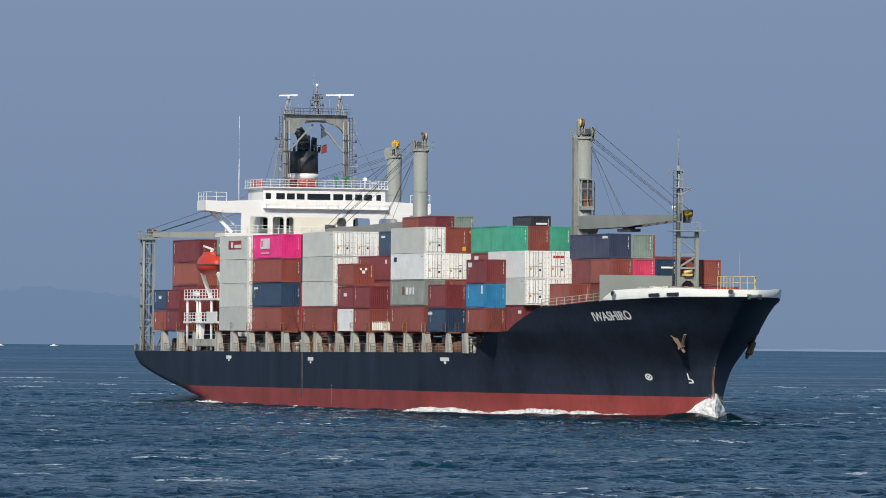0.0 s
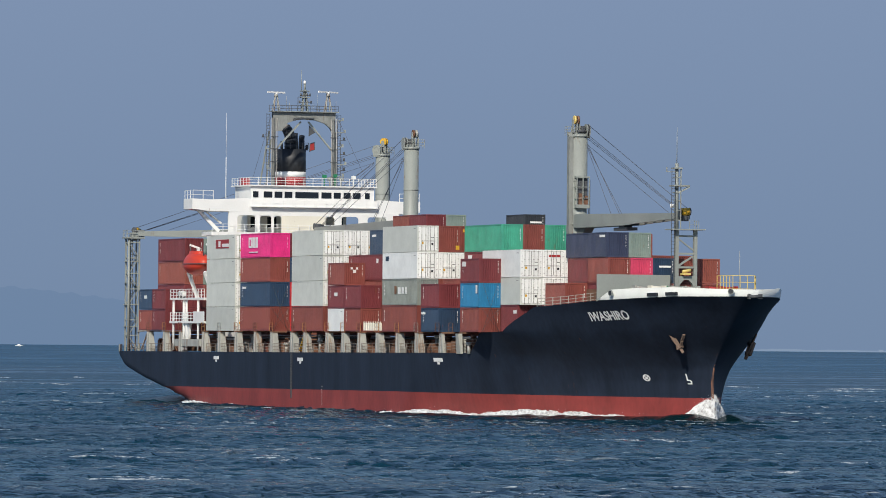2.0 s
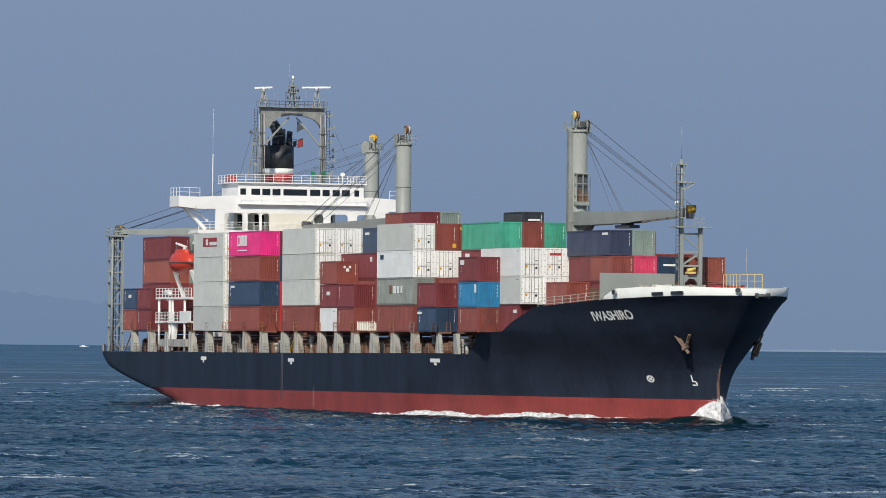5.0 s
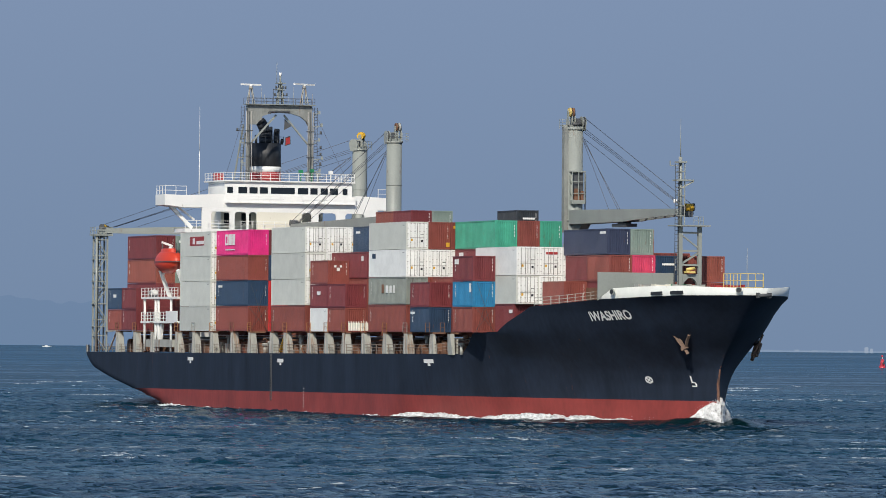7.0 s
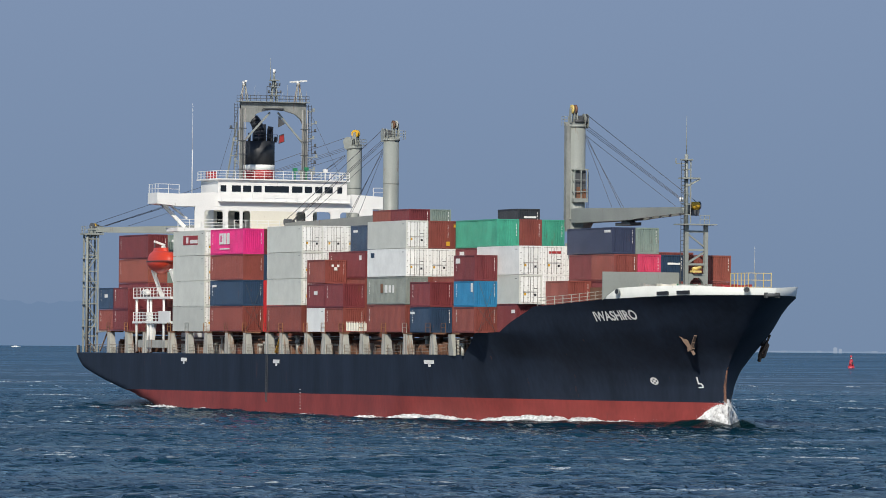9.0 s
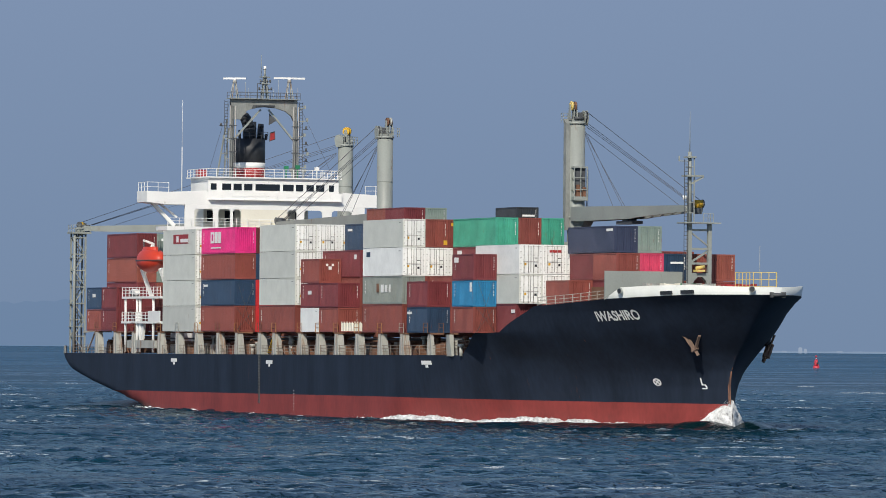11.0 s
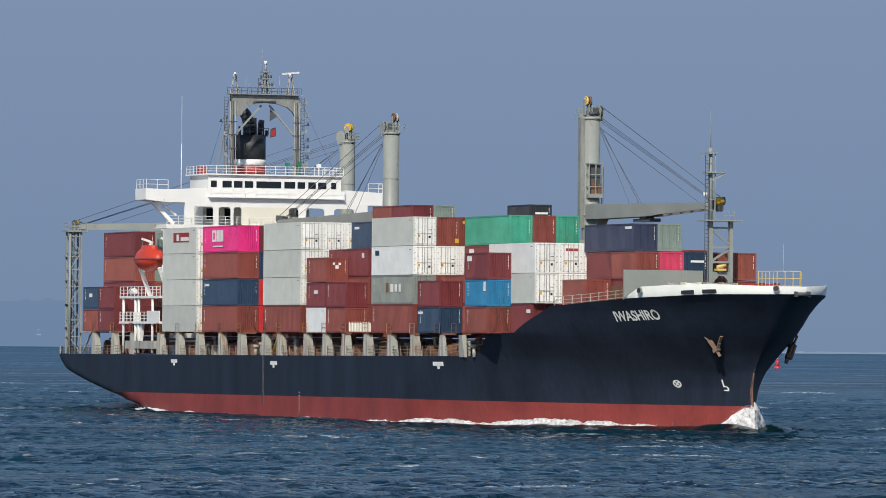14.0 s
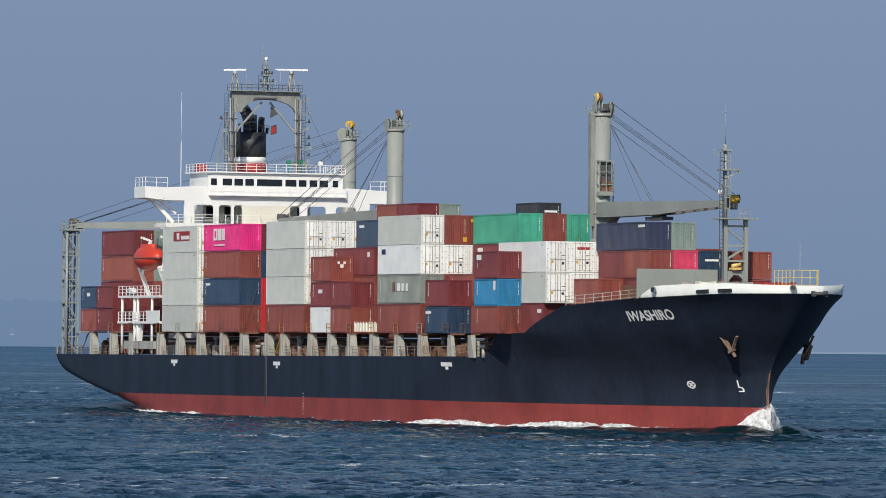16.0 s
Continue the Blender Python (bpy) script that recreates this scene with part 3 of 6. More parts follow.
def anchor(x, z, side):
    """Stockless anchor housed against the bow: shank, crown and two flukes."""
    c = Vector(on_hull(x, z, 0.25 if side < 0 else 0.85, side))
    out = Vector((0.45, side, -0.35)).normalized()
    down = Vector((0.45, 0.0, -1)) - out * out.dot(Vector((0.45, 0.0, -1)))
    down.normalize()
    across = out.cross(down).normalized()
    s = Shape()
    # crown below, two tapered flukes rising from it, the shank running up into the pipe
    s.beam(c + down * 0.45, c + down * 1.25, 0.26)
    s.beam(c + down * 0.55 - across * 0.38, c + down * 0.55 + across * 0.38, 0.34, 0.4)
    for k, up, wide in ((-1, 1.6, 0.45), (1, 0.2, 1.65)):
        root, tip = c + down * 0.62 + across * 0.12 * k, c - down * up + across * wide * k + out * 0.22
        mid = root.lerp(tip, 0.55) - across * 0.1 * k
        s.beam(root, mid, 0.24, 0.26)
        s.beam(mid, tip, 0.26, 0.14)
    s.beam(c + down * 0.5, c - down * 0.5, 0.22)
    if side > 0:
        s.beam(c - down * 0.75 + out * 0.1, c + down * 0.75 + out * 0.1, 0.72, 0.3)
    an = part("anchor", s, ANCHOR, hull, "rusty brown stockless anchor housed in the bow")
    part("hawse_pipe", Shape().tube(c - down * 0.9 - out * 0.5, c - down * 0.95 + out * 0.02, 0.5, n=14), BLACK, an, "dark hawse opening")


anchor(128.75, 8.1, -1)
anchor(124.6, 7.5, 1)
# rubbing line, ladder on the side
s = Shape()
for k in (0, 0.45):
    s.beam(on_hull(36.0 + k, 6.4), on_hull(36.0 + k, 1.2), 0.06)
for i in range(16):
    s.beam(on_hull(36.0, 1.3 + 0.33 * i), on_hull(36.45, 1.3 + 0.33 * i), 0.07)
part("pilot_ladder", s, DARK, hull, "dark rope ladder hanging down the side")


# ---- rails ----
def rail(name, points, height, parent, material, step=1.5, bars=3, r=0.03, label="thin steel guard rail"):
    s = Shape()
    for c, (p, q) in enumerate(zip(points, points[1:])):
        p, q = Vector(p), Vector(q)
        n = max(1, round((q - p).length / step))
        for i in range(1 if c else 0, n + 1):
            a = p.lerp(q, i / n)
            s.beam(a, a + Vector((0, 0, height)), r * 2)
        d = (q - p).normalized() * r * 1.2
        for k in range(1, bars + 1):
            h = Vector((0, 0, height * k / bars - r))
            s.beam(p + h + d, q + h - d, r * 1.7)
    return part(name, s, material, parent, label)


# ---- hatches, coamings, pedestals ----
ZB = 8.97
BAYS = {"stern": -30.5, "first": 0.0, "second": 14.42, "third": 35.3, "fourth": 49.4, "fifth": 69.4, "sixth": 83.0, "seventh": 96.2, "eighth": 109.3}
for key, x in BAYS.items():
    w = 11.6 if x < 90 else 10.4 if x < 105 else 8.6
    zf = 6.6 if x < 105 else 11.5
    coam = Shape().box(x - 0.1, x + 12.3, -w, w, zf - 0.2, ZB - 0.55 if x < 105 else 13.5)
    part("hatch_coaming", coam, RUST, ship, "rusty steel hatch coaming")
    if x < 105:
        part("hatch_cover", Shape().box(x - 0.15, x + 12.35, -w - 0.1, w + 0.1, ZB - 0.45, ZB - 0.04), DECK, ship, "red-brown hatch cover under the containers")


def pedestal(x, wide=0.74, side=-1):
    """Outboard container support: a tapered box post with a flange on top."""
    zd = top_z(x) - 0.1
    y1 = side * min(15.95, half(x, zd) - 0.12)
    s = Shape()
    yi, yt = side * 15.12, side * 15.3
    s.prism([(x - 1.0 * wide, y1), (x + 1.0 * wide, y1), (x + 1.0 * wide, yi), (x - 1.0 * wide, yi)], zd, ZB - 0.18,
            [(x - 0.62 * wide, y1), (x + 0.62 * wide, y1), (x + 0.62 * wide, yt), (x - 0.62 * wide, yt)])
    p = part("pedestal", s, PALE, ship, "pale grey container support, rust-stained")
    part("cap", Shape().box(x - 0.8 * wide, x + 0.8 * wide, min(y1, side * 14.2), max(y1, side * 14.2), ZB - 0.18, ZB - 0.03), RUST, p, "rusty cap plate")
    part("web", Shape().prism([(x - 0.06, y1 - side * -0.09), (x + 0.06, y1 - side * -0.09), (x + 0.06, y1), (x - 0.06, y1)], zd, ZB - 0.2), STEEL, p, "upright stiffener on the support")
    f = Shape()
    for k in (-0.65, 0.65):
        f.beam((x + k, side * 15.98, ZB - 0.05), (x + k, side * 15.98, ZB + 0.95), 0.05)
    for h in (0.5, 0.95):
        f.beam((x - 0.65, side * 15.98, ZB + h), (x + 0.65, side * 15.98, ZB + h), 0.045)
    part("guard_frame", f, (GUARD, RUST, GUARD, PALE)[int(x * 7) % 4], p, "small weathered guard frame")


PEDESTALS = (-26.2, -18.7, -11.4, -1.2, 5.7, 12.9, 20.8, 27.5, 35.6, 40.6, 49.2, 55.2, 61.2, 67.8, 74.9, 81.6, 88.8, 93.4)
for x in PEDESTALS:
    pedestal(x)
    pedestal(x, side=1)
rng = random.Random(5)
for x0, x1 in ((-36, -15), (0, 97)):
    rail("deck_rail", [(x0, -15.85, top_z(x0)), (min(x1, 82), -15.85, top_z(min(x1, 82)))] + ([(90, 0.2 - half(90, 6.7), top_z(90)), (96.5, 0.2 - half(96.5, 6.7), top_z(96.5))] if x1 > 82 else []), 1.0, ship, RAIL, 2.0, 3, 0.026, "weathered side deck rail")
    rail("deck_rail", [(x0, 15.85, top_z(x0)), (min(x1, 82), 15.85, top_z(min(x1, 82)))] + ([(90, half(90, 6.7) - 0.2, top_z(90)), (96.5, half(96.5, 6.7) - 0.2, top_z(96.5))] if x1 > 82 else []), 1.0, ship, RAIL, 2.0, 3, 0.026, "weathered side deck rail")
# fittings on the side deck behind the rail: vent heads, lockers, reels
for i in range(126):
    x = -28 + 1.0 * i + rng.uniform(-0.6, 0.6)
    if x > 96 or -16 < x < -1:
        continue
    y, z, kind = -14.2 + rng.uniform(-0.5, 0.8), top_z(x) - 0.1, rng.random()
    if kind < 0.45:
        s = Shape().tube((x, y, z), (x, y, z + rng.uniform(0.9, 1.9)), 0.2, n=8)
        s.tube((x, y, s.v[8][2]), (x, y, s.v[8][2] + 0.3), 0.36, 0.3, n=10)
        part("vent_head", s, rng.choice((RUST, PALE, RUST)), ship, "mushroom vent head")
    elif kind < 0.8:
        h = rng.uniform(0.7, 1.6)
        part("deck_locker", Shape().prism([(x - 0.6, y - 0.3), (x + 0.6, y - 0.3), (x + 0.6, y + 0.4), (x - 0.6, y + 0.4)], z, z + h, [(x - 0.55, y - 0.25), (x + 0.55, y - 0.25), (x + 0.55, y + 0.4), (x - 0.55, y + 0.4)]),
             rng.choice((RUST, RUST, PALE, DECK)), ship, "rusty deck locker")
    else:
        s = Shape().tube((x - 0.5, y, z + 0.6), (x + 0.5, y, z + 0.6), 0.45, n=12)
        for k in (-0.55, 0.55):
            s.tube((x + k - 0.04, y, z + 0.6), (x + k + 0.04, y, z + 0.6), 0.6, n=14)
            s.box(x + k - 0.08, x + k + 0.08, y - 0.3, y + 0.3, z, z + 0.6)
        part("rope_reel", s, RUST, ship, "rusty rope reel")
part("deck_pipe", Shape().tube((-28, -13.6, 7.6), (97, -13.6, 7.9), 0.18, n=8), RUST, ship, "long rusty deck pipe")
part("deck_pipe", Shape().tube((-28, -13.4, 8.1), (97, -13.4, 8.3), 0.11, n=8), DARK, ship, "dark deck pipe")
part("stair", Shape().beam((38.2, -15.4, 6.7), (40.4, -15.4, 8.9), 0.9, 0.12), YELLOW, ship, "yellow deck stair")
s = Shape().box(62.9, 68.9, -15.9, -14.7, ZB + 0.1, ZB + 0.95)
for i in range(8):
    s.box(62.9 + 0.84 * i, 63.05 + 0.84 * i, -15.98, -15.9, ZB + 0.1, ZB + 1.1)
part("lashing_bin", s, CREAM, ship, "cream lashing-gear bin with slatted side")


# ---- accommodation ----
house = part("deckhouse", Shape().box(-20.0, -7.25, -9.2, 9.2, 6.4, 20.95), WHITE, ship, "white accommodation block")
part("house_deck", Shape().box(-11.0, -6.6, -13.4, 13.4, 20.75, 21.2).box(-20.4, -11.0, -9.6, 9.6, 20.75, 21.2), WHITE, house, "white deck edge below the bridge storey")
part("upper_house", Shape().box(-20.0, -14.6, -6.4, 6.6, 21.2, 23.75), CREAM, house, "cream upper house wall")
for y in (-5.4, -3.2, 2.6, 5.6):
    part("upper_window", Shape().box(-14.62, -14.55, y - 0.6, y + 0.6, 21.9, 23.3), GLASS, house, "dark cabin window")
s = Shape()
for y0, y1 in ((-11.1, -9.95), (-7.6, -7.0), (-5.5, -5.2), (2.7, 3.6), (5.85, 7.0), (9.5, 11.1)):
    s.box(-7.3, -7.06, y0, y1, 21.2, 23.74)
s.box(-7.3, -7.063, -11.1, 11.1, 23.3, 23.742)
for y, d in ((-9.95, 1), (-7.6, -1), (-7.0, 1), (-5.5, -1), (-5.2, 1), (-4.2, -1), (1.5, 1), (2.7, -1), (3.6, 1), (5.85, -1), (7.0, 1), (9.5, -1)):
    corner = [(y, 23.3), (y + 0.36 * d, 23.3), (y + 0.17 * d, 23.22), (y + 0.05 * d, 23.1), (y, 22.9)]
    s.slab(corner if d < 0 else corner[::-1], "x", -7.28, -7.1)
part("screen_panel", Shape().box(-7.3, -7.06, -4.2, 1.5, 21.2, 23.3), CREAM, house, "cream panel amid the white screen")
part("front_screen", s, WHITE, house, "white front screen with openings")
rail("house_rail", [(-6.7, -13.3, 21.2), (-6.7, 13.3, 21.2)], 1.0, house, WHITE, 1.4, 3, 0.03, "white deck rail")
# bridge deck with its wings
wing = Shape()
for side in (-1, 1):
    end = 15.75 if side < 0 else 13.9
    out = [(side * end, 24.0), (side * end, 25.28), (side * 13.2, 25.2), (side * 8.4, 25.45), (side * 8.4, 23.75), (side * 13.4, 23.75)]
    wing.slab(out if side > 0 else out[::-1], "x", -11.0, -7.1)
wing.box(-14.5, -7.05, -8.4, 8.4, 23.75, 25.3)
part("bridge_wing", wing, WHITE, house, "white bridge deck with open wings")
for side in (-1, 1):
    b = Shape()
    end = 15.65 if side < 0 else 13.8
    b.beam((-8.6, side * (end - 1.05), 23.9), (-8.6, side * 11.9, 21.3), 0.35, 0.4)
    b.beam((-8.6, side * 13.6, 23.75), (-8.6, side * 11.6, 22.3), 0.22, 0.22)
    part("wing_brace", b, WHITE, house, "white diagonal brace under the wing")
    rail("wing_rail", [(-10.8, side * end, 25.25), (-7.2, side * end, 25.25), (-7.2, side * (end - 2.6), 25.2)], 1.1, house, WHITE, 1.2, 2, 0.03, "white wing rail")
wheel = part("wheelhouse", Shape().box(-14.0, -7.3, -8.2, 7.9, 25.3, 26.95), WHITE, house, "white wheelhouse with a band of windows")
part("wheelhouse_roof", Shape().box(-14.6, -6.95, -8.6, 8.2, 26.95, 27.1), WHITE, wheel, "white wheelhouse roof edge")
part("catwalk", Shape().box(-7.05, -6.45, -8.3, 8.1, 24.35, 24.42), WHITE, house, "white walkway under the windows")
rail("catwalk_rail", [(-6.5, -8.2, 24.4), (-6.5, 8.0, 24.4)], 0.95, house, WHITE, 1.3, 2, 0.025, "white walkway rail")
edges = (-7.9, -7.2, -6.5, -5.4, -5.1, -4.1, -3.8, -2.8, -2.4, 0.6, 1.0, 2.3, 2.6, 3.5, 3.9, 4.8, 5.1, 6.1, 6.7, 7.3)
for y0, y1 in zip(edges[::2], edges[1::2]):
    part("bridge_window", Shape().box(-7.33, -7.24, y0, y1, 25.55, 26.3), GLASS, wheel, "dark bridge window pane")
rail("roof_rail", [(-14.4, -8.5, 27.1), (-7.0, -8.5, 27.1), (-7.0, 8.1, 27.1), (-14.4, 8.1, 27.1)], 0.95, wheel, WHITE, 1.2, 3, 0.03, "white roof rail")
s = Shape().tube((-8.0, 5.4, 27.1), (-8.0, 5.4, 28.2), 0.08, n=8)
s.ball((-8.0, 5.4, 28.3), 0.2, 0.2, 0.2, 10, 8)
part("dome_aerial", s, WHITE, wheel, "small white dome aerial")
part("tall_aerial", Shape().tube((-9.0, -10.9, 25.4), (-9.0, -10.9, 30.5), 0.065, 0.05, 6).tube((-9.0, -10.9, 30.5), (-9.0, -10.9, 36.0), 0.028, 0.015, 6), WHITE, house, "tall thin white whip aerial")
part("flag_locker", Shape().box(-12.5, -11.2, -8.1, -7.1, 27.1, 28.0), BAND_RED, wheel, "red locker on the roof")

# gate mast over the bridge with two radars
mast = part("gate_mast", Shape().prism([(-11.65, -4.2), (-11.25, -4.2), (-11.25, -3.82), (-11.65, -3.82)], 27.0, 36.0), MAST, ship, "grey gate-shaped signal mast")
part("leg", Shape().prism([(-11.65, 3.62), (-11.25, 3.62), (-11.25, 4.0), (-11.65, 4.0)], 27.0, 36.0), MAST, mast, "grey mast leg")
arch = [(-4.2, 36.38), (-4.2, 34.0), (-3.0, 34.0), (-2.75, 34.5), (-2.2, 35.05), (-1.2, 35.4), (0, 35.5), (1.4, 35.4), (2.6, 35.05), (3.3, 34.5), (3.62, 33.9), (4.0, 33.9), (4.0, 36.38)]
part("cross_beam", Shape().slab(arch, "x", -11.7, -11.2), MAST, mast, "grey arched cross beam")
# the shade under this overhang is painted in as dark steel
part("lamp_platform", Shape().prism([(-11.2, -1.5), (-10.2, -0.9), (-10.2, 0.9), (-11.2, 1.1)], 35.55, 35.7).box(-11.2, -10.9, -1.6, -1.3, 35.3, 35.56), DARK, mast, "platform before the beam, its shade put into dark paint")
for y, r in ((-4.34, 0.07), (-3.68, 0.06), (-4.0, 0.05), (4.14, 0.07), (3.5, 0.06), (3.8, 0.05)):
    part("cable_pipe", Shape().tube((-11.15, y, 27.0), (-11.15, y, 35.6), r, n=6), DARK if r < 0.06 else STEEL, mast, "cable pipe up the mast leg")
for y in (-4.0, 3.8):
    for z in (28.3, 30.1, 31.7, 33.2):
        part("clamp_plate", Shape().box(-11.2, -11.08, y - 0.5, y + 0.5, z, z + 0.1), DARK, mast, "dark clamp across the pipes")
part("mast_platform", Shape().box(-12.2, -10.7, -4.5, 4.3, 36.4, 36.48), GREY, mast, "grey platform on the mast")
rail("mast_rail", [(-10.75, -4.4, 36.48), (-10.75, 4.2, 36.48)], 0.75, mast, DARK, 1.2, 2, 0.022)
rail("mast_rail", [(-12.15, -4.4, 36.48), (-12.15, 4.2, 36.48)], 0.75, mast, DARK, 1.2, 2, 0.022)
for y, t in ((-4.2, -1), (4.0, 1)):
    for p, q, w in (((-11.4, y, 31.2), (-11.4, y * 0.12, 35.2), 0.2), ((-13.8, y + 0.9 * t, 27.0), (-12.0, y + 0.25 * t, 34.0), 0.15), ((-13.4, y + 0.2 * t, 27.0), (-12.0, y, 33.0), 0.13),
                    ((-12.9, y + 0.6 * t, 30.0), (-12.2, y, 30.0), 0.1), ((-12.4, y + 0.4 * t, 32.3), (-12.0, y, 32.3), 0.1)):
        part("brace", Shape().beam(p, q, w), GREY, mast, "grey mast brace")
for y in (-4.75, 4.55):
    s = Shape()
    for k in (-0.2, 0.2):
        s.beam((-11.4, y + k, 27.0), (-11.4, y + k, 36.2), 0.05)
    for i in range(26):
        s.beam((-11.4, y - 0.22, 27.3 + 0.35 * i), (-11.4, y + 0.22, 27.3 + 0.35 * i), 0.045)
    part("mast_ladder", s, DARK, mast, "thin mast ladder")
for z, y, d in ((29.2, 4.7, 1), (31.2, 4.7, 1), (33.0, 4.7, 1), (33.2, -4.9, -1), (30.4, 4.7, 1)):
    s = Shape().beam((-11.4, y, z), (-11.4, y + 0.7 * d, z), 0.08)
    s.tube((-11.4, y + 0.5 * d, z), (-11.4, y + 0.5 * d, z + 0.35), 0.13, n=8)
    part("signal_lamp", s, DARK, mast, "small dark navigation lamp on a bracket")
s = Shape()
for k in ((-11.8, -0.35), (-11.1, -0.35), (-11.8, 0.35), (-11.1, 0.35)):
    s.beam((k[0], k[1], 36.4), (-11.45 + 0.15 * (1 if k[0] > -11.4 else -1), 0.25 * k[1], 39.2), 0.12)
for z in (37.2, 38.2, 39.0):
    s.box(-11.8, -11.0, -0.55, 0.55, z, z + 0.1)
s.tube((-11.45, 0, 39.0), (-11.45, 0, 40.05), 0.12, n=8).tube((-11.45, -0.45, 39.0), (-11.45, -0.45, 41.7), 0.05, 0.025, 6)
part("top_mast", s, GREY, mast, "grey lattice topmast with lamps")
s = Shape()
for z, d in ((37.6, 0.75), (38.5, 0.6)):
    s.beam((-11.2, -d, z), (-11.2, d, z), 0.08)
    for k in (-d, d, 0.4 * d):
        s.tube((-11.2, k, z - 0.1), (-11.2, k, z + 0.25), 0.11, n=8)
s.beam((-11.4, -0.9, 36.5), (-11.4, -0.9, 38.3), 0.06).beam((-11.4, -0.9, 38.3), (-11.4, -0.3, 38.3), 0.06)
part("lamp_bracket", s, DARK, mast, "dark lamps on cross brackets")
part("mast_light", Shape().tube((-11.45, 0, 39.95), (-11.45, 0, 40.35), 0.17, n=10), WHITE, mast, "white masthead light")
part("pennant", Shape().slab([(0.55, 33.4), (1.45, 33.9), (0.6, 34.8)], "x", -11.5, -11.46), DARK, mast, "small dark pennant")
part("house_flag", Shape().slab([(1.0, 31.5), (1.75, 31.75), (1.7, 32.75), (1.05, 32.55)], "x", -12.6, -12.56), DARK, mast, "small dark-edged red flag")
part("flag_field", Shape().slab([(1.1, 31.63), (1.66, 31.82), (1.62, 32.62), (1.14, 32.47)], "x", -12.62, -12.54), BAND_RED, mast, "red field of the flag")
# brackets, whips and stays about the mast
for y, z, d, k in ((4.15, 28.4, 1, 0.9), (4.15, 29.9, 1, 1.2), (4.15, 32.1, 1, 0.8), (4.15, 33.9, 1, 1.1), (-4.35, 29.3, -1, 0.5), (-4.35, 31.7, -1, 0.7), (4.15, 35.4, 1, 0.8)):
    part("bracket", Shape().beam((-11.3, y, z), (-11.3, y + k * d, z + 0.1), 0.09).beam((-11.3, y, z - 0.5), (-11.3, y + 0.7 * k * d, z + 0.05), 0.05).box(-11.4, -11.2, y + k * d - 0.12, y + k * d + 0.12, z, z + 0.4), GREY, mast, "grey bracket with a small fitting")
for y, h in ((-2.6, 1.9), (-2.2, 1.2), (1.5, 2.2), (3.9, 1.4), (0.9, 1.2)):
    part("whip", Shape().tube((-10.8, y, 36.4), (-10.8, y, 36.48 + h), 0.03, 0.015, 5), PALE, mast, "thin whip aerial")
for y, y1, x1 in ((4.1, 7.6, -8.0), (4.1, 6.2, -14.0), (-4.3, -6.4, -13.5)):
    part("stay", Shape().tube((-11.4, y, 36.2), (x1, y1, 27.0), 0.022, n=4), ROPE, mast, "thin wire stay")
for y, h, mt in ((1.4, 1.1, GREEN), (2.1, 0.8, GREY), (2.8, 1.2, GREEN), (3.6, 0.8, GREY), (5.2, 1.0, WHITE)):
    part("roof_fitting", Shape().tube((-7.4, y, 27.0), (-7.4, y, 27.0 + h), 0.09, n=8).box(-7.6, -7.2, y - 0.24, y + 0.24, 27.0 + h, 27.4 + h), mt, wheel, "small searchlight and locker on the roof")
RADARS = []
for y, z, span in ((-3.75, 38.78, 2.75), (3.05, 38.95, 3.75)):
    s = Shape()
    for a, b in ((-0.4, -0.4), (0.4, -0.4), (0.4, 0.4), (-0.4, 0.4)):
        s.beam((-11.4 + a, y + b, 36.5), (-11.4 + 0.3 * a, y + 0.3 * b, z - 0.45), 0.09)
    s.tube((-11.4, y, z - 0.5), (-11.4, y, z - 0.12), 0.26, 0.2, 12)
    part("radar_stand", s, PALE, mast, "pale radar pedestal")
    bar = part("radar_scanner", Shape().box(-span / 2, span / 2, -0.1, 0.1, -0.07, 0.13).tube((0, 0, -0.2), (0, 0, 0), 0.22, n=12), WHITE, ship, "white rotating radar scanner bar")
    bar.matrix_basis = pose(-11.4, y, z)
    RADARS.append((bar, (-11.4, y, z)))


# funnel
def oval(cx, cy, rx, ry, n=24):
    return [(cx + rx * math.cos(2 * math.pi * i / n), cy + ry * math.sin(2 * math.pi * i / n)) for i in range(n)]


def rounded(outline, z0, z1):
    """An upright tube of an outline, its side shaded round."""
    s = Shape().prism(outline, z0, z1)
    s.s = [len(f) == 4 for f in s.f]
    return s


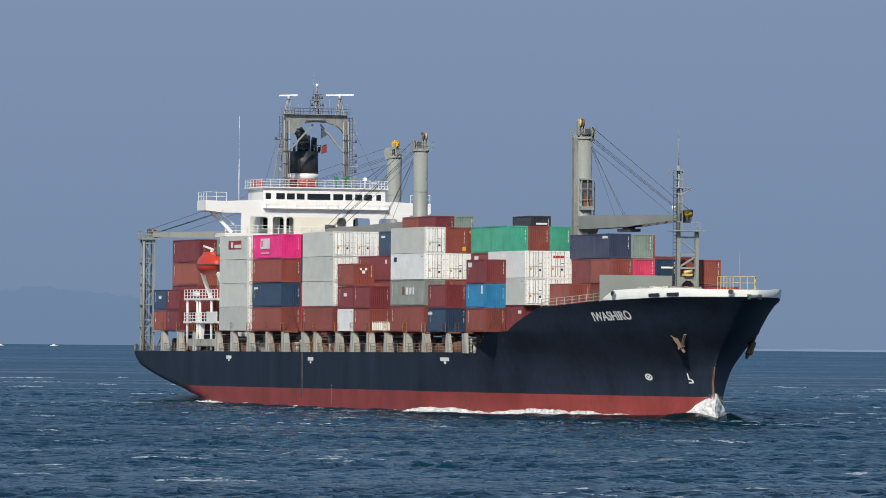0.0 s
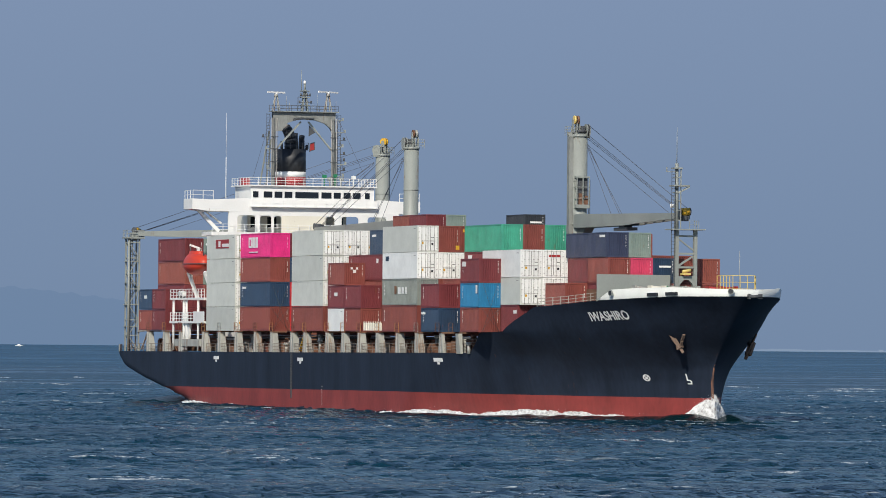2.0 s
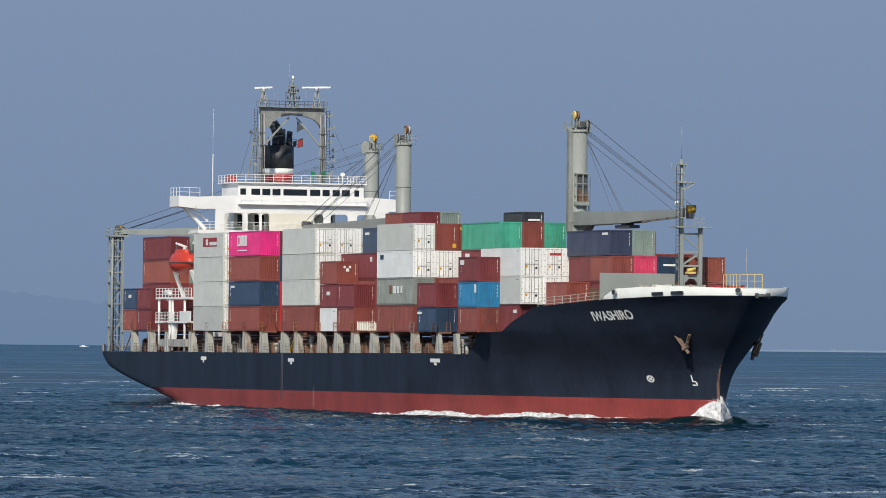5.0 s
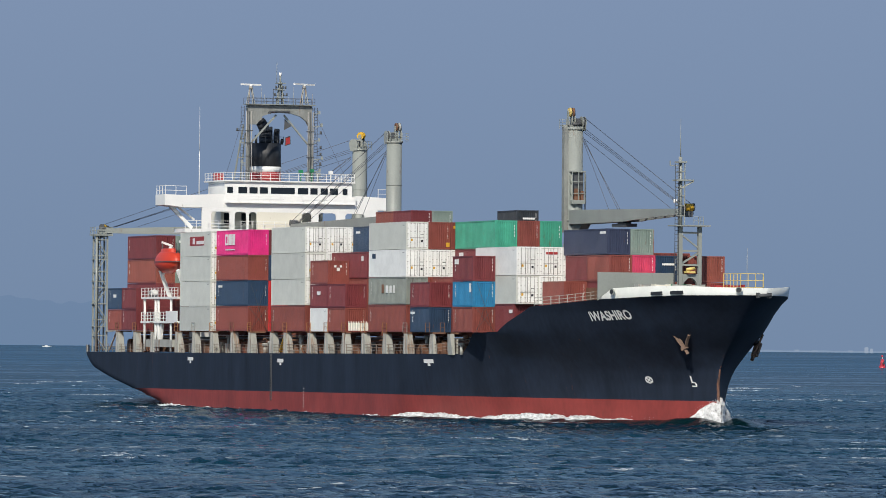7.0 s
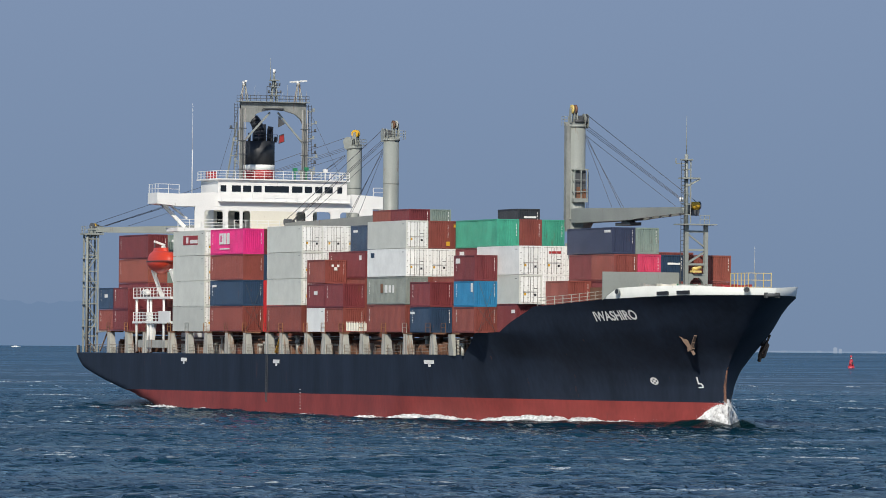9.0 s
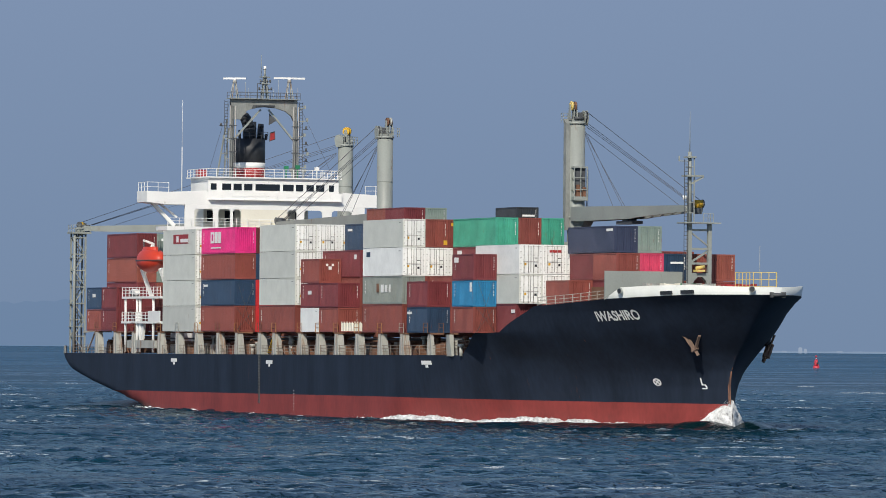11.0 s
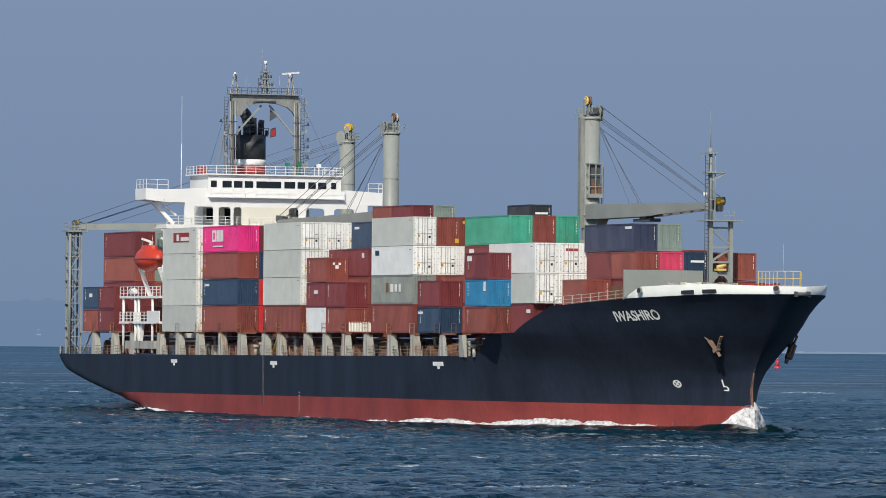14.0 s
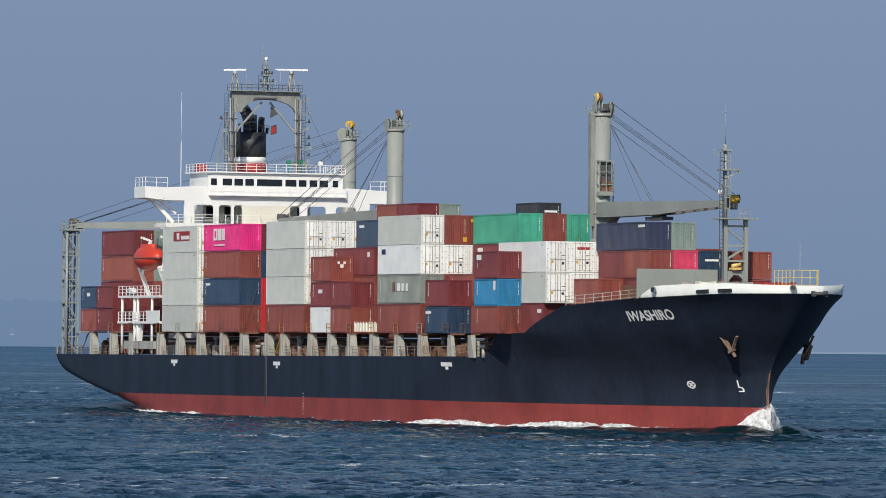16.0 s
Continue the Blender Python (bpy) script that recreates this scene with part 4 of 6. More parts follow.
funnel = part("funnel", rounded(oval(-17.2, -0.2, 2.8, 2.04, 40), 29.05, 31.9), BLACK, ship, "black funnel with white and red bands")
part("white_band", rounded(oval(-17.2, -0.2, 2.84, 2.08, 40), 28.4, 29.05), MARK, funnel, "white funnel band")
part("red_band", rounded(oval(-17.2, -0.2, 2.83, 2.07, 40), 27.3, 28.4), BAND_RED, funnel, "red funnel band")
part("funnel_base", rounded(oval(-17.2, -0.2, 3.0, 2.19, 40), 20.9, 27.3), WHITE, funnel, "white funnel casing")
for pts, r, r2 in ((((-16.8, -0.1, 31.8), (-16.8, -0.1, 32.6), (-16.8, -0.16, 33.2), (-16.8, -0.32, 33.8), (-16.85, -0.55, 34.3), (-16.9, -0.86, 34.7)), 0.78, 0.62), (((-16.5, 1.2, 31.8), (-16.5, 1.2, 33.2), (-16.5, 1.28, 33.7)), 0.40, 0.34),
                   (((-17.8, 0.85, 31.8), (-18.0, 0.85, 34.0)), 0.30, 0.30), (((-15.6, 0.9, 31.8), (-15.6, 0.9, 33.1), (-15.4, 1.05, 33.5)), 0.26, 0.2), (((-16.0, 1.7, 31.8), (-16.0, 1.75, 32.5)), 0.18, 0.16), (((-16.2, -1.5, 31.8), (-16.2, -1.5, 32.9)), 0.16, 0.16)):
    s, n = Shape(), len(pts) - 1
    for i, (p, q) in enumerate(zip(pts, pts[1:])):
        a, b = r + (r2 - r) * i / n, r + (r2 - r) * (i + 1) / n
        s.tube(p, q, a, b, 16)
        if i < n - 1:
            s.ball(q, b, b, b, 14, 8)
    pipe = part("exhaust_pipe", s, BLACK, funnel, "sooty black exhaust pipe")
    if r > 0.7:
        a, d = Vector(pts[-1]), (Vector(pts[-1]) - Vector(pts[-2])).normalized()
        part("pipe_rim", Shape().tube(a - d * 0.05, a + d * 0.35, 0.5, 0.46, 16), STEEL, pipe, "bare steel end of the pipe")
rail("funnel_rail", [(-14.6, -1.6, 31.9), (-14.6, 1.5, 31.9)], 0.8, funnel, DARK, 0.8, 2, 0.03)


# ---- starboard side decks, lifeboat and davit ----
side_house = part("side_platform", Shape().box(-16.0, -1.0, -15.95, -12.9, 12.75, 13.0).box(-16.2, -1.0, -15.95, -12.9, 9.85, 10.1), WHITE, ship, "white side platforms in two storeys")
for x in (-15.2, -10.6, -9.4, -4.2):
    part("post", Shape().tube((x, -15.7, 6.5), (x, -15.7, 12.8), 0.15, n=10), WHITE, side_house, "white platform post")
part("side_bulwark", Shape().box(-5.6, -1.0, -15.95, -15.85, 10.1, 11.3), WHITE, side_house, "white side bulwark plate")
part("stiffener", Shape().slab([(-10.9, 9.8), (-8.4, 9.8), (-9.2, 7.2), (-9.9, 7.2)], "y", -15.6, -15.3), WHITE, side_house, "white bracket plate")
rail("side_rail", [(-16.1, -15.85, 13.0), (-1.0, -15.85, 13.0)], 1.1, side_house, WHITE, 1.4, 3, 0.035, "white side rail")
rail("side_rail", [(-16.1, -15.85, 10.1), (-5.6, -15.85, 10.1)], 1.1, side_house, WHITE, 1.4, 3, 0.035, "white side rail")
part("gangway", Shape().box(-14.0, -3.0, -15.9, -15.5, 7.0, 7.9), PALE, side_house, "folded pale gangway")
for x in (-12.4, -5.2):
    s = Shape().beam((x, -13.4, 13.0), (x + 0.9, -14.9, 16.2), 0.35).beam((x + 0.9, -14.6, 15.6), (x + 0.4, -13.4, 19.3), 0.28)
    s.beam((x + 0.4, -13.4, 19.2), (x + 0.4, -14.6, 19.6), 0.25)
    part("davit", s, WHITE, side_house, "white lifeboat davit arm")
raft = new("raft_canister", Shape().tube((-0.75, 0, 0), (0.75, 0, 0), 0.36, n=16).tube((-0.9, 0, 0), (-0.75, 0, 0), 0.2, 0.36, 16).tube((0.75, 0, 0), (0.9, 0, 0), 0.36, 0.2, 16).mesh("raft_canister", WHITE))
tagged(raft, "white life-raft canister on the side platform", "life raft")
aboard(raft, pose(-13.6, -15.1, 13.55))
for x in (-0.5, 0.35):
    part("raft_cradle", Shape().box(x, x + 0.15, -0.35, 0.35, -0.55, -0.2), DARK, raft, "dark cradle under the canister")
part("raft_strap", Shape().tube((-0.06, 0, 0), (0.06, 0, 0), 0.38, n=16), DARK, raft, "dark strap round the canister")
boat = new("lifeboat")
tagged(boat, "orange enclosed lifeboat hanging in white davits", "lifeboat")
aboard(boat, pose(-9.0, -14.55, 17.25))
s = Shape().ball((0, 0, 0), 3.9, 1.35, 1.5, 24, 14)
for i, p in enumerate(s.v):
    x, y, z = p
    if z < 0:
        z *= 1.0 - 0.12 * abs(x) / 4.2
        y *= 1.0 + 0.1 * (1 - abs(z) / 1.45)
    else:
        z = min(z, 1.15)
    s.v[i] = (x, y, z)
part("boat_hull", s, ORANGE, boat, "orange moulded hull")
part("canopy", Shape().prism(oval(-0.3, 0, 2.4, 0.85, 16), 0.9, 1.55, oval(-0.3, 0, 2.0, 0.65, 16)), ORANGE, boat, "orange raised canopy")
part("fender_line", Shape().prism(oval(0, 0, 4.25, 1.45, 24), -0.09, 0.0), DARK, boat, "dark gunwale fender line")
for x in (-2.9, 2.9):
    part("hook", Shape().tube((x, 0, 0.8), (x, 0, 2.2), 0.07, n=6), DARK, boat, "steel lifting hook")


# ---- deck cranes ----
def crane(x, y, heading, z0, z1, reach, tip_z, cab=True, jib_z=20.5, fin=True, wheel_paint=YELLOW, hook=YELLOW):
    """A deck crane in ship's coordinates, its jib stowed along heading (degrees from ahead)."""
    m = pose(x, y, 0, 0, 0, heading)
    s = Shape().tube((0, 0, z0), (0, 0, z1), 0.9, 0.88, 28)
    s.tube((0, 0, z1 - 0.25), (0, 0, z1), 0.98, n=28)
    s.tube((0, 0, z0), (0, 0, jib_z - 2.2), 1.15, n=28)
    c = part("crane", s, GREY, ship, "grey cargo deck crane with stowed jib")
    c.matrix_basis = m
    if fin:
        part("side_fin", Shape().slab([(-0.35, jib_z - 1.0), (0.35, jib_z - 1.0), (0.35, z1 - 0.15), (-0.35, z1 + 0.3)], "y", -1.28, -0.7), MAST, c, "flat grey duct along the column")
    for z, h, r in ((z1 - 5.1, 0.08, 0.92), (jib_z + 0.2, 0.2, 1.0)):
        part("column_flange", Shape().tube((0, 0, z), (0, 0, z + h), r, n=28), GREY, c, "welded ring on the column")
    t = Shape().box(-0.5, 0.6, -0.7, 0.75, z1, z1 + 0.22)
    for k in (-0.78, -0.38, -0.08):
        t.slab([(-0.35, z1 + 0.2), (0.45, z1 + 0.2), (0.2, z1 + 1.75), (-0.15, z1 + 1.75)], "y", k - 0.04, k + 0.04)
    crown = part("crown", t, GREY, c, "grey crane crown")
    for k, mt in ((-0.58, wheel_paint), (-0.23, wheel_paint if heading > 200 else RUST)):
        part("sheave", Shape().tube((0.02, k - 0.1, z1 + 1.6), (0.02, k + 0.1, z1 + 1.6), 0.47, n=20).tube((0.02, k - 0.13, z1 + 1.6), (0.02, k + 0.13, z1 + 1.6), 0.14, n=10), mt, crown, "rope sheave wheel on the crown")
    lobe = [(0.35 + 0.62 * math.cos(a), z1 + 0.55 + 0.62 * math.sin(a)) for a in np.linspace(-0.3, math.pi + 0.3, 14)] + [(-0.2, z1 - 0.35), (0.75, z1 - 0.35)]
    part("cheek_plate", Shape().slab(lobe, "y", 0.55, 0.63).slab(lobe, "y", 0.87, 0.95), GREY, crown, "round-topped cheek plate")
    part("sheave", Shape().tube((0.35, 0.64, z1 + 0.55), (0.35, 0.86, z1 + 0.55), 0.56, n=18), DARK, crown, "dark rope sheave")
    part("winch_motor", Shape().box(-0.1, 0.6, -0.02, 0.45, z1 + 0.22, z1 + 0.95).tube((0.65, -0.5, z1 + 0.35), (0.65, 0.5, z1 + 0.35), 0.16, n=8), DARK, crown, "dark winch motor on the crown")
    rail("crown_rail", [(-0.2, -1.35, z1 - 0.1), (-0.9, -1.35, z1 - 0.1), (-0.9, 0.8, z1)], 1.0, c, GREY, 0.8, 3, 0.025)
    if cab:
        zc = jib_z + 2.1
        cabin = part("cab", Shape().box(0.5, 1.3, -0.75, 0.75, zc - 0.1, zc + 0.3), GREY, c, "crane driver's cab floor and frame")
        for a, b in ((1.25, -0.7), (1.25, 0.7), (0.6, -0.7), (0.6, 0.7), (1.25, 0.0)):
            part("cab_post", Shape().beam((a, b, zc + 0.3), (a, b, zc + 3.2), 0.1), GREY, cabin)
        part("cab_roof", Shape().box(0.5, 1.32, -0.78, 0.78, zc + 3.2, zc + 3.35), GREY, cabin)
        for h in (1.0, 2.2):
            part("cab_bar", Shape().beam((1.31, -0.7, zc + h), (1.31, 0.7, zc + h), 0.07), GREY, cabin)
            part("cab_bar", Shape().beam((0.6, -0.76, zc + h), (1.25, -0.76, zc + h), 0.07), GREY, cabin)
        part("cab_seat", Shape().box(0.97, 1.25, -0.45, 0.2, zc + 0.3, zc + 0.75).box(0.97, 1.06, -0.4, 0.1, zc + 0.75, zc + 1.5).box(0.97, 1.2, 0.3, 0.6, zc + 0.3, zc + 1.25), RUST, c, "dark seat and controls in the cab")
        # plate added before the pale column so that the cab's interior reads dark
        part("cab_back", Shape().box(0.9, 0.96, -0.6, 0.6, zc + 0.35, zc + 3.1), DARK, c, "dark plate added to darken the cab's interior")
        part("ladder", Shape().beam((0.5, 0.95, zc - 1.5), (0.5, 0.95, zc + 3.0), 0.05).beam((0.85, 0.95, zc - 1.5), (0.85, 0.95, zc + 3.0), 0.05), DARK, c, "thin ladder beside the cab")
    # twin-sided box jib, cranked up at its head
    side = [(0.7, jib_z - 0.1), (0.7, jib_z + 1.3), (2.0, jib_z + 1.35), (reach - 0.4, tip_z + 0.15), (reach, tip_z - 0.1), (reach, tip_z - 0.45),
            (reach - 2.5, tip_z - 0.5), (reach * 0.60, jib_z + 0.0), (reach * 0.55, jib_z - 0.1), (2.6, jib_z - 0.15)]
    j = Shape()
    for k in (-0.75, 0.75):
        j.slab(side, "y", k - 0.12, k + 0.12)
    j.slab([(2.5, jib_z + 0.0), (2.5, jib_z + 1.25), (reach * 0.55, jib_z + 1.0 + 0.45 * (tip_z - jib_z - 1.2)), (reach * 0.55, jib_z + 0.1)], "y", -0.63, 0.63)
    for f in (0.62, 0.7, 0.78, 0.86, 0.94):
        zf = jib_z + 0.6 + (tip_z - 0.2 - jib_z - 0.6) * (f - 0.55) / 0.45
        j.box(reach * f, reach * f + 0.3, -0.63, 0.63, zf - 0.2, zf + 0.1)
    jib = part("jib", j, GREY, c, "long grey box jib")
    part("root_gusset", Shape().slab([(0.6, jib_z - 1.9), (0.95, jib_z - 1.9), (3.6, jib_z - 0.16), (0.75, jib_z - 0.12)], "y", -0.5, 0.5), MAST, jib, "grey gusset under the jib's root")
    part("jib_rest", Shape().box(reach * 0.40, reach * 0.53, -0.6, 0.6, jib_z - 0.62, jib_z - 0.3).box(reach * 0.44, reach * 0.49, -0.45, 0.45, jib_z - 0.3, jib_z - 0.1), DARK, jib, "dark gear slung under the jib")
    part("jib_head", Shape().tube((reach - 0.1, -0.6, tip_z - 0.1), (reach - 0.1, 0.6, tip_z - 0.1), 0.45, n=14), DARK, jib, "dark sheaves at the jib head")
    part("hook_block", Shape().tube((reach + 0.55, -0.25, tip_z + 0.3), (reach + 0.55, 0.55, tip_z + 0.3), 0.36, n=16).box(reach + 0.3, reach + 0.6, -0.1, 0.5, tip_z - 0.1, tip_z + 0.35), hook, jib, "heavy hook block")
    part("block_cheek", Shape().tube((reach + 0.5, 0.56, tip_z + 0.3), (reach + 0.5, 0.7, tip_z + 0.3), 0.4, n=14).box(reach + 0.2, reach + 0.7, -0.55, -0.28, tip_z - 0.45, tip_z + 0.5).box(reach + 0.25, reach + 0.6, -0.2, 0.55, tip_z - 0.7, tip_z - 0.12), DARK, jib, "dark cheek of the hook block")
    for p, q, r in (((0.6, 0.75, z1 + 1.1), (reach + 0.4, 0.45, tip_z + 0.6), 0.032), ((0.9, 0.75, z1 - 0.1), (reach - 1.0, 0.4, tip_z + 0.3), 0.026), ((0.9, 0.7, z1 - 0.3), (reach - 1.1, 0.3, tip_z + 0.3), 0.026), ((0.9, 0.68, z1 - 0.5), (reach - 1.2, 0.2, tip_z + 0.3), 0.026),
                    ((0.9, 0.6, z1 - 1.1), (reach - 4.5, 0.2, tip_z + 0.3), 0.026), ((0.9, 0.55, z1 - 1.3), (reach * 0.34, -0.2, jib_z + 1.2), 0.026), ((0.9, 0.6, z1 - 1.0), (reach * 0.38, 0.3, jib_z + 1.2), 0.028), ((0.9, 0.5, z1 - 1.1), (reach * 0.385, 0.5, jib_z + 1.2), 0.028)):
        part("cable", Shape().tube(p, q, r, n=6), ROPE, c, "taut steel wire")
    return c


crane(89.2, 0.0, 0, 6.6, 30.5, 31.2, 21.3, wheel_paint=PALE_YELLOW)
crane(31.2, 0.0, 180, 6.6, 30.8, 35.6, 21.7, cab=False, jib_z=20.9, fin=False, wheel_paint=PALE, hook=DARK)
crane(-19.4, 12.9, 180 + 40.4, 6.5, 31.6, 37.0, 21.7, cab=False, jib_z=21.0)


# ---- jib crutch at the stern, foremast ----
def lattice(name, x0, x1, y0, y1, z0, z1, step, leg, brace, label):
    s = Shape()
    for x in (x0, x1):
        for y in (y0, y1):
            s.beam((x, y, z0), (x, y, z1), leg)
    z, k = z0, 0
    while z < z1 - 0.1:
        t = min(z + step, z1)
        for x in (x0, x1):
            s.beam((x, y0, t), (x, y1, t), brace * 1.3)
            s.beam((x, y0 if k % 2 else y1, z), (x, y1 if k % 2 else y0, t), brace)
        for y in (y0, y1):
            s.beam((x0, y, t), (x1, y, t), brace)
        z, k = t, k + 1
    return part(name, s, GREY, ship, label)


crutch = lattice("jib_crutch", -47.0 + 4.2, -45.6 + 4.2, -14.3, -12.9, 6.3, 20.8, 2.0, 0.2, 0.11, "pale grey lattice tower under the jib")
part("crutch_saddle", Shape().box(-43.2, -40.9, -14.7, -12.3, 20.8, 21.0).box(-42.6, -41.6, -13.9, -13.1, 21.0, 21.6), GREY, crutch, "grey saddle on the tower")
rail("crutch_rail", [(-43.1, -14.6, 21.0), (-41.0, -14.6, 21.0), (-41.0, -12.4, 21.0)], 0.9, crutch, GREY, 0.8, 2, 0.03)
s = Shape()
for y in (-14.0, -13.75):
    s.tube((-41.55, y, 6.3), (-41.55, y, 20.8), 0.07, n=6)
for i in range(40):
    s.beam((-41.55, -14.0, 6.5 + 0.36 * i), (-41.55, -13.75, 6.5 + 0.36 * i), 0.05)
part("crutch_ladder", s, DARK, crutch, "dark ladder inside the tower")
for z in (9.4, 12.2, 15.0, 17.8):
    part("crutch_grating", Shape().box(-42.85, -41.35, -14.55, -12.85, z, z + 0.1), GREY, crutch, "grey landing in the tower")
part("crutch_column", Shape().tube((-41.3, -14.3, 6.3), (-41.3, -14.3, 20.8), 0.16, n=10), GREY, crutch, "round column of the tower")
part("crutch_stay", Shape().beam((-41.4, -13.0, 8.8), (-36.5, -13.0, 9.0), 0.2).beam((-41.4, -12.5, 6.5), (-38.0, -12.5, 9.0), 0.16), PALE, crutch, "short stay beam")

fore = part("foremast", Shape().prism([(123.05, -1.2), (123.45, -1.2), (123.45, -0.8), (123.05, -0.8)], 11.9, 19.7).prism([(123.05, 0.9), (123.45, 0.9), (123.45, 1.25), (123.05, 1.25)], 11.9, 19.7), GREY, ship, "grey two-legged foremast and jib rest")
fore.matrix_basis = pose(0, -0.7, 0)
s = Shape()
for z in (14.6, 15.8, 17.2, 19.0):
    s.box(123.1, 123.4, -0.79, 0.89, z - 0.1, z + 0.1)
s.beam((123.2, -1.0, 15.8), (123.2, 1.1, 17.1), 0.18)
s.beam((123.2, -1.0, 18.9), (123.2, 1.1, 17.4), 0.14)
part("mast_brace", s, GREY, fore, "grey cross bars")
s = Shape()
for k in (-0.2, 0.2):
    s.beam((123.5, -1.45 + k, 12.5), (123.5, -1.45 + k, 25.8), 0.05)
for i in range(36):
    s.beam((123.5, -1.67, 12.7 + 0.36 * i), (123.5, -1.23, 12.7 + 0.36 * i), 0.045)
part("mast_ladder", s, DARK, fore, "thin ladder up the foremast")
part("mast_platform", Shape().box(122.2, 124.2, -1.9, 1.9, 19.62, 19.74), GREY, fore, "grey mast platform")
part("mast_arch", Shape().slab([(-0.79, 13.4), (-0.6, 14.1), (-0.2, 14.5), (0.3, 14.5), (0.7, 14.1), (0.89, 13.4), (0.89, 14.9), (-0.79, 14.9)], "x", 123.0, 123.5), GREY, fore, "arched plate at the mast foot")
s = Shape().tube((123.2, -1.0, 19.7), (123.2, -1.0, 26.5), 0.24, 0.18, 12)
s.box(122.6, 123.9, -1.6, 0.2, 24.1, 24.25).box(122.6, 123.7, -1.4, -0.5, 25.9, 26.05)
s.beam((123.2, -0.9, 23.4), (123.8, 0.2, 24.1), 0.16)
s.tube((123.2, -1.0, 26.5), (123.2, -1.0, 30.3), 0.05, 0.02, 6)
for z in (20.6, 21.6, 22.6, 23.4, 25.0):
    s.box(122.95, 123.45, -1.32, -0.68, z, z + 0.09)
s.beam((123.5, -0.65, 19.8), (123.5, -0.65, 25.9), 0.09)
s.beam((123.2, -2.1, 25.6), (123.2, -1.0, 25.6), 0.08).beam((123.2, -2.1, 25.6), (123.2, -2.1, 26.1), 0.1)
part("fore_topmast", s, GREY, fore, "grey topmast with lamp brackets")
part("mast_lamp", Shape().tube((123.2, -1.5, 21.9), (123.2, -1.5, 22.3), 0.2, n=10), WHITE, fore, "white mast lamp")
rail("mast_rail", [(123.9, 0.2, 19.8), (123.9, 1.2, 19.8), (122.6, 1.2, 19.8)], 0.8, fore, GREY, 0.7, 2, 0.025)
part("winch", Shape().box(123.1, 123.9, -0.5, 0.4, 15.0, 15.2).tube((123.5, -0.4, 15.35), (123.5, 0.5, 15.5), 0.16, n=10), PALE_YELLOW, fore, "yellow gear on the mast foot")

# forecastle: breakwater, winches, bow rail
part("breakwater", Shape().box(121.9, 122.1, -9.9, -1.9, 12.2, 15.0), GREY, ship, "plain grey breakwater wall")
rail("bow_rail", [(132.0, -0.6, 12.9), (135.6, -0.3, 12.9), (136.0, 1.9, 12.9), (132.0, 3.6, 12.9)], 2.0, ship, PALE_YELLOW, 0.8, 3, 0.03, "yellow bow platform rail")
part("bow_platform", Shape().prism([(131.9, -0.8), (135.8, -0.4), (136.2, 2.0), (131.9, 3.8)], 12.7, 12.9), GREY, ship, "small bow platform")
part("bow_aerial", Shape().tube((133.6, 1.2, 12.9), (133.6, 1.2, 17.4), 0.035, 0.02, 6), PALE, ship, "thin white bow staff")
for x, y, mt in ((125.6, -6.4, PALE), (127.0, -5.2, CREAM), (127.6, -3.2, PALE), (128.2, 0.6, BAND_RED), (128.6, 2.0, BAND_RED), (125.4, -2.8, GREEN), (126.2, -1.2, PALE)):
    s = Shape().tube((x - 0.2, y - 0.7, 13.3), (x - 0.2, y + 0.7, 13.3), 0.5, n=14).box(x - 0.5, x + 0.5, y - 0.85, y - 0.65, 11.6, 13.85).box(x - 0.5, x + 0.5, y + 0.65, y + 0.85, 11.6, 13.85)
    part("mooring_winch", s, mt, ship, "mooring winch drum and frames")
rail("well_rail", [(111.4, 0.35 - half(111.4, 11.5), 11.5), (116.5, 0.35 - half(116.5, 11.8), 11.8), (121.6, 0.35 - half(121.6, 12.2), 12.15)], 1.0, ship, PALE, 1.2, 3, 0.035, "pale rail along the raised deck edge")


# ---- containers ----
WIDE, PITCH, ROW0 = 2.44, 2.47, -15.9 + 1.22
MESHES = {}
SIZES = {"40": (12.17, 2.86), "40s": (12.17, 2.56), "20": (6.04, 2.56)}


def corrugated(s, p, q, z0, z1, n, deep):
    """A trapezoid-ribbed wall between two floor points, ribs sunk to the left of p -> q."""
    p, q = Vector(p), Vector(q)
    d = (q - p) / n
    inn = Vector((-d.y, d.x)).normalized() * deep
    line = []
    for i in range(n):
        a = p + d * i
        line += [a, a + d * 0.42, a + d * 0.52 + inn, a + d * 0.90 + inn]
    line.append(q)
    k = len(s.v)
    for a in line:
        s.v += [(a.x, a.y, z0), (a.x, a.y, z1)]
    for i in range(len(line) - 1):
        s.f.append((k + 2 * i, k + 2 * i + 2, k + 2 * i + 3, k + 2 * i + 1))
        s.s.append(False)


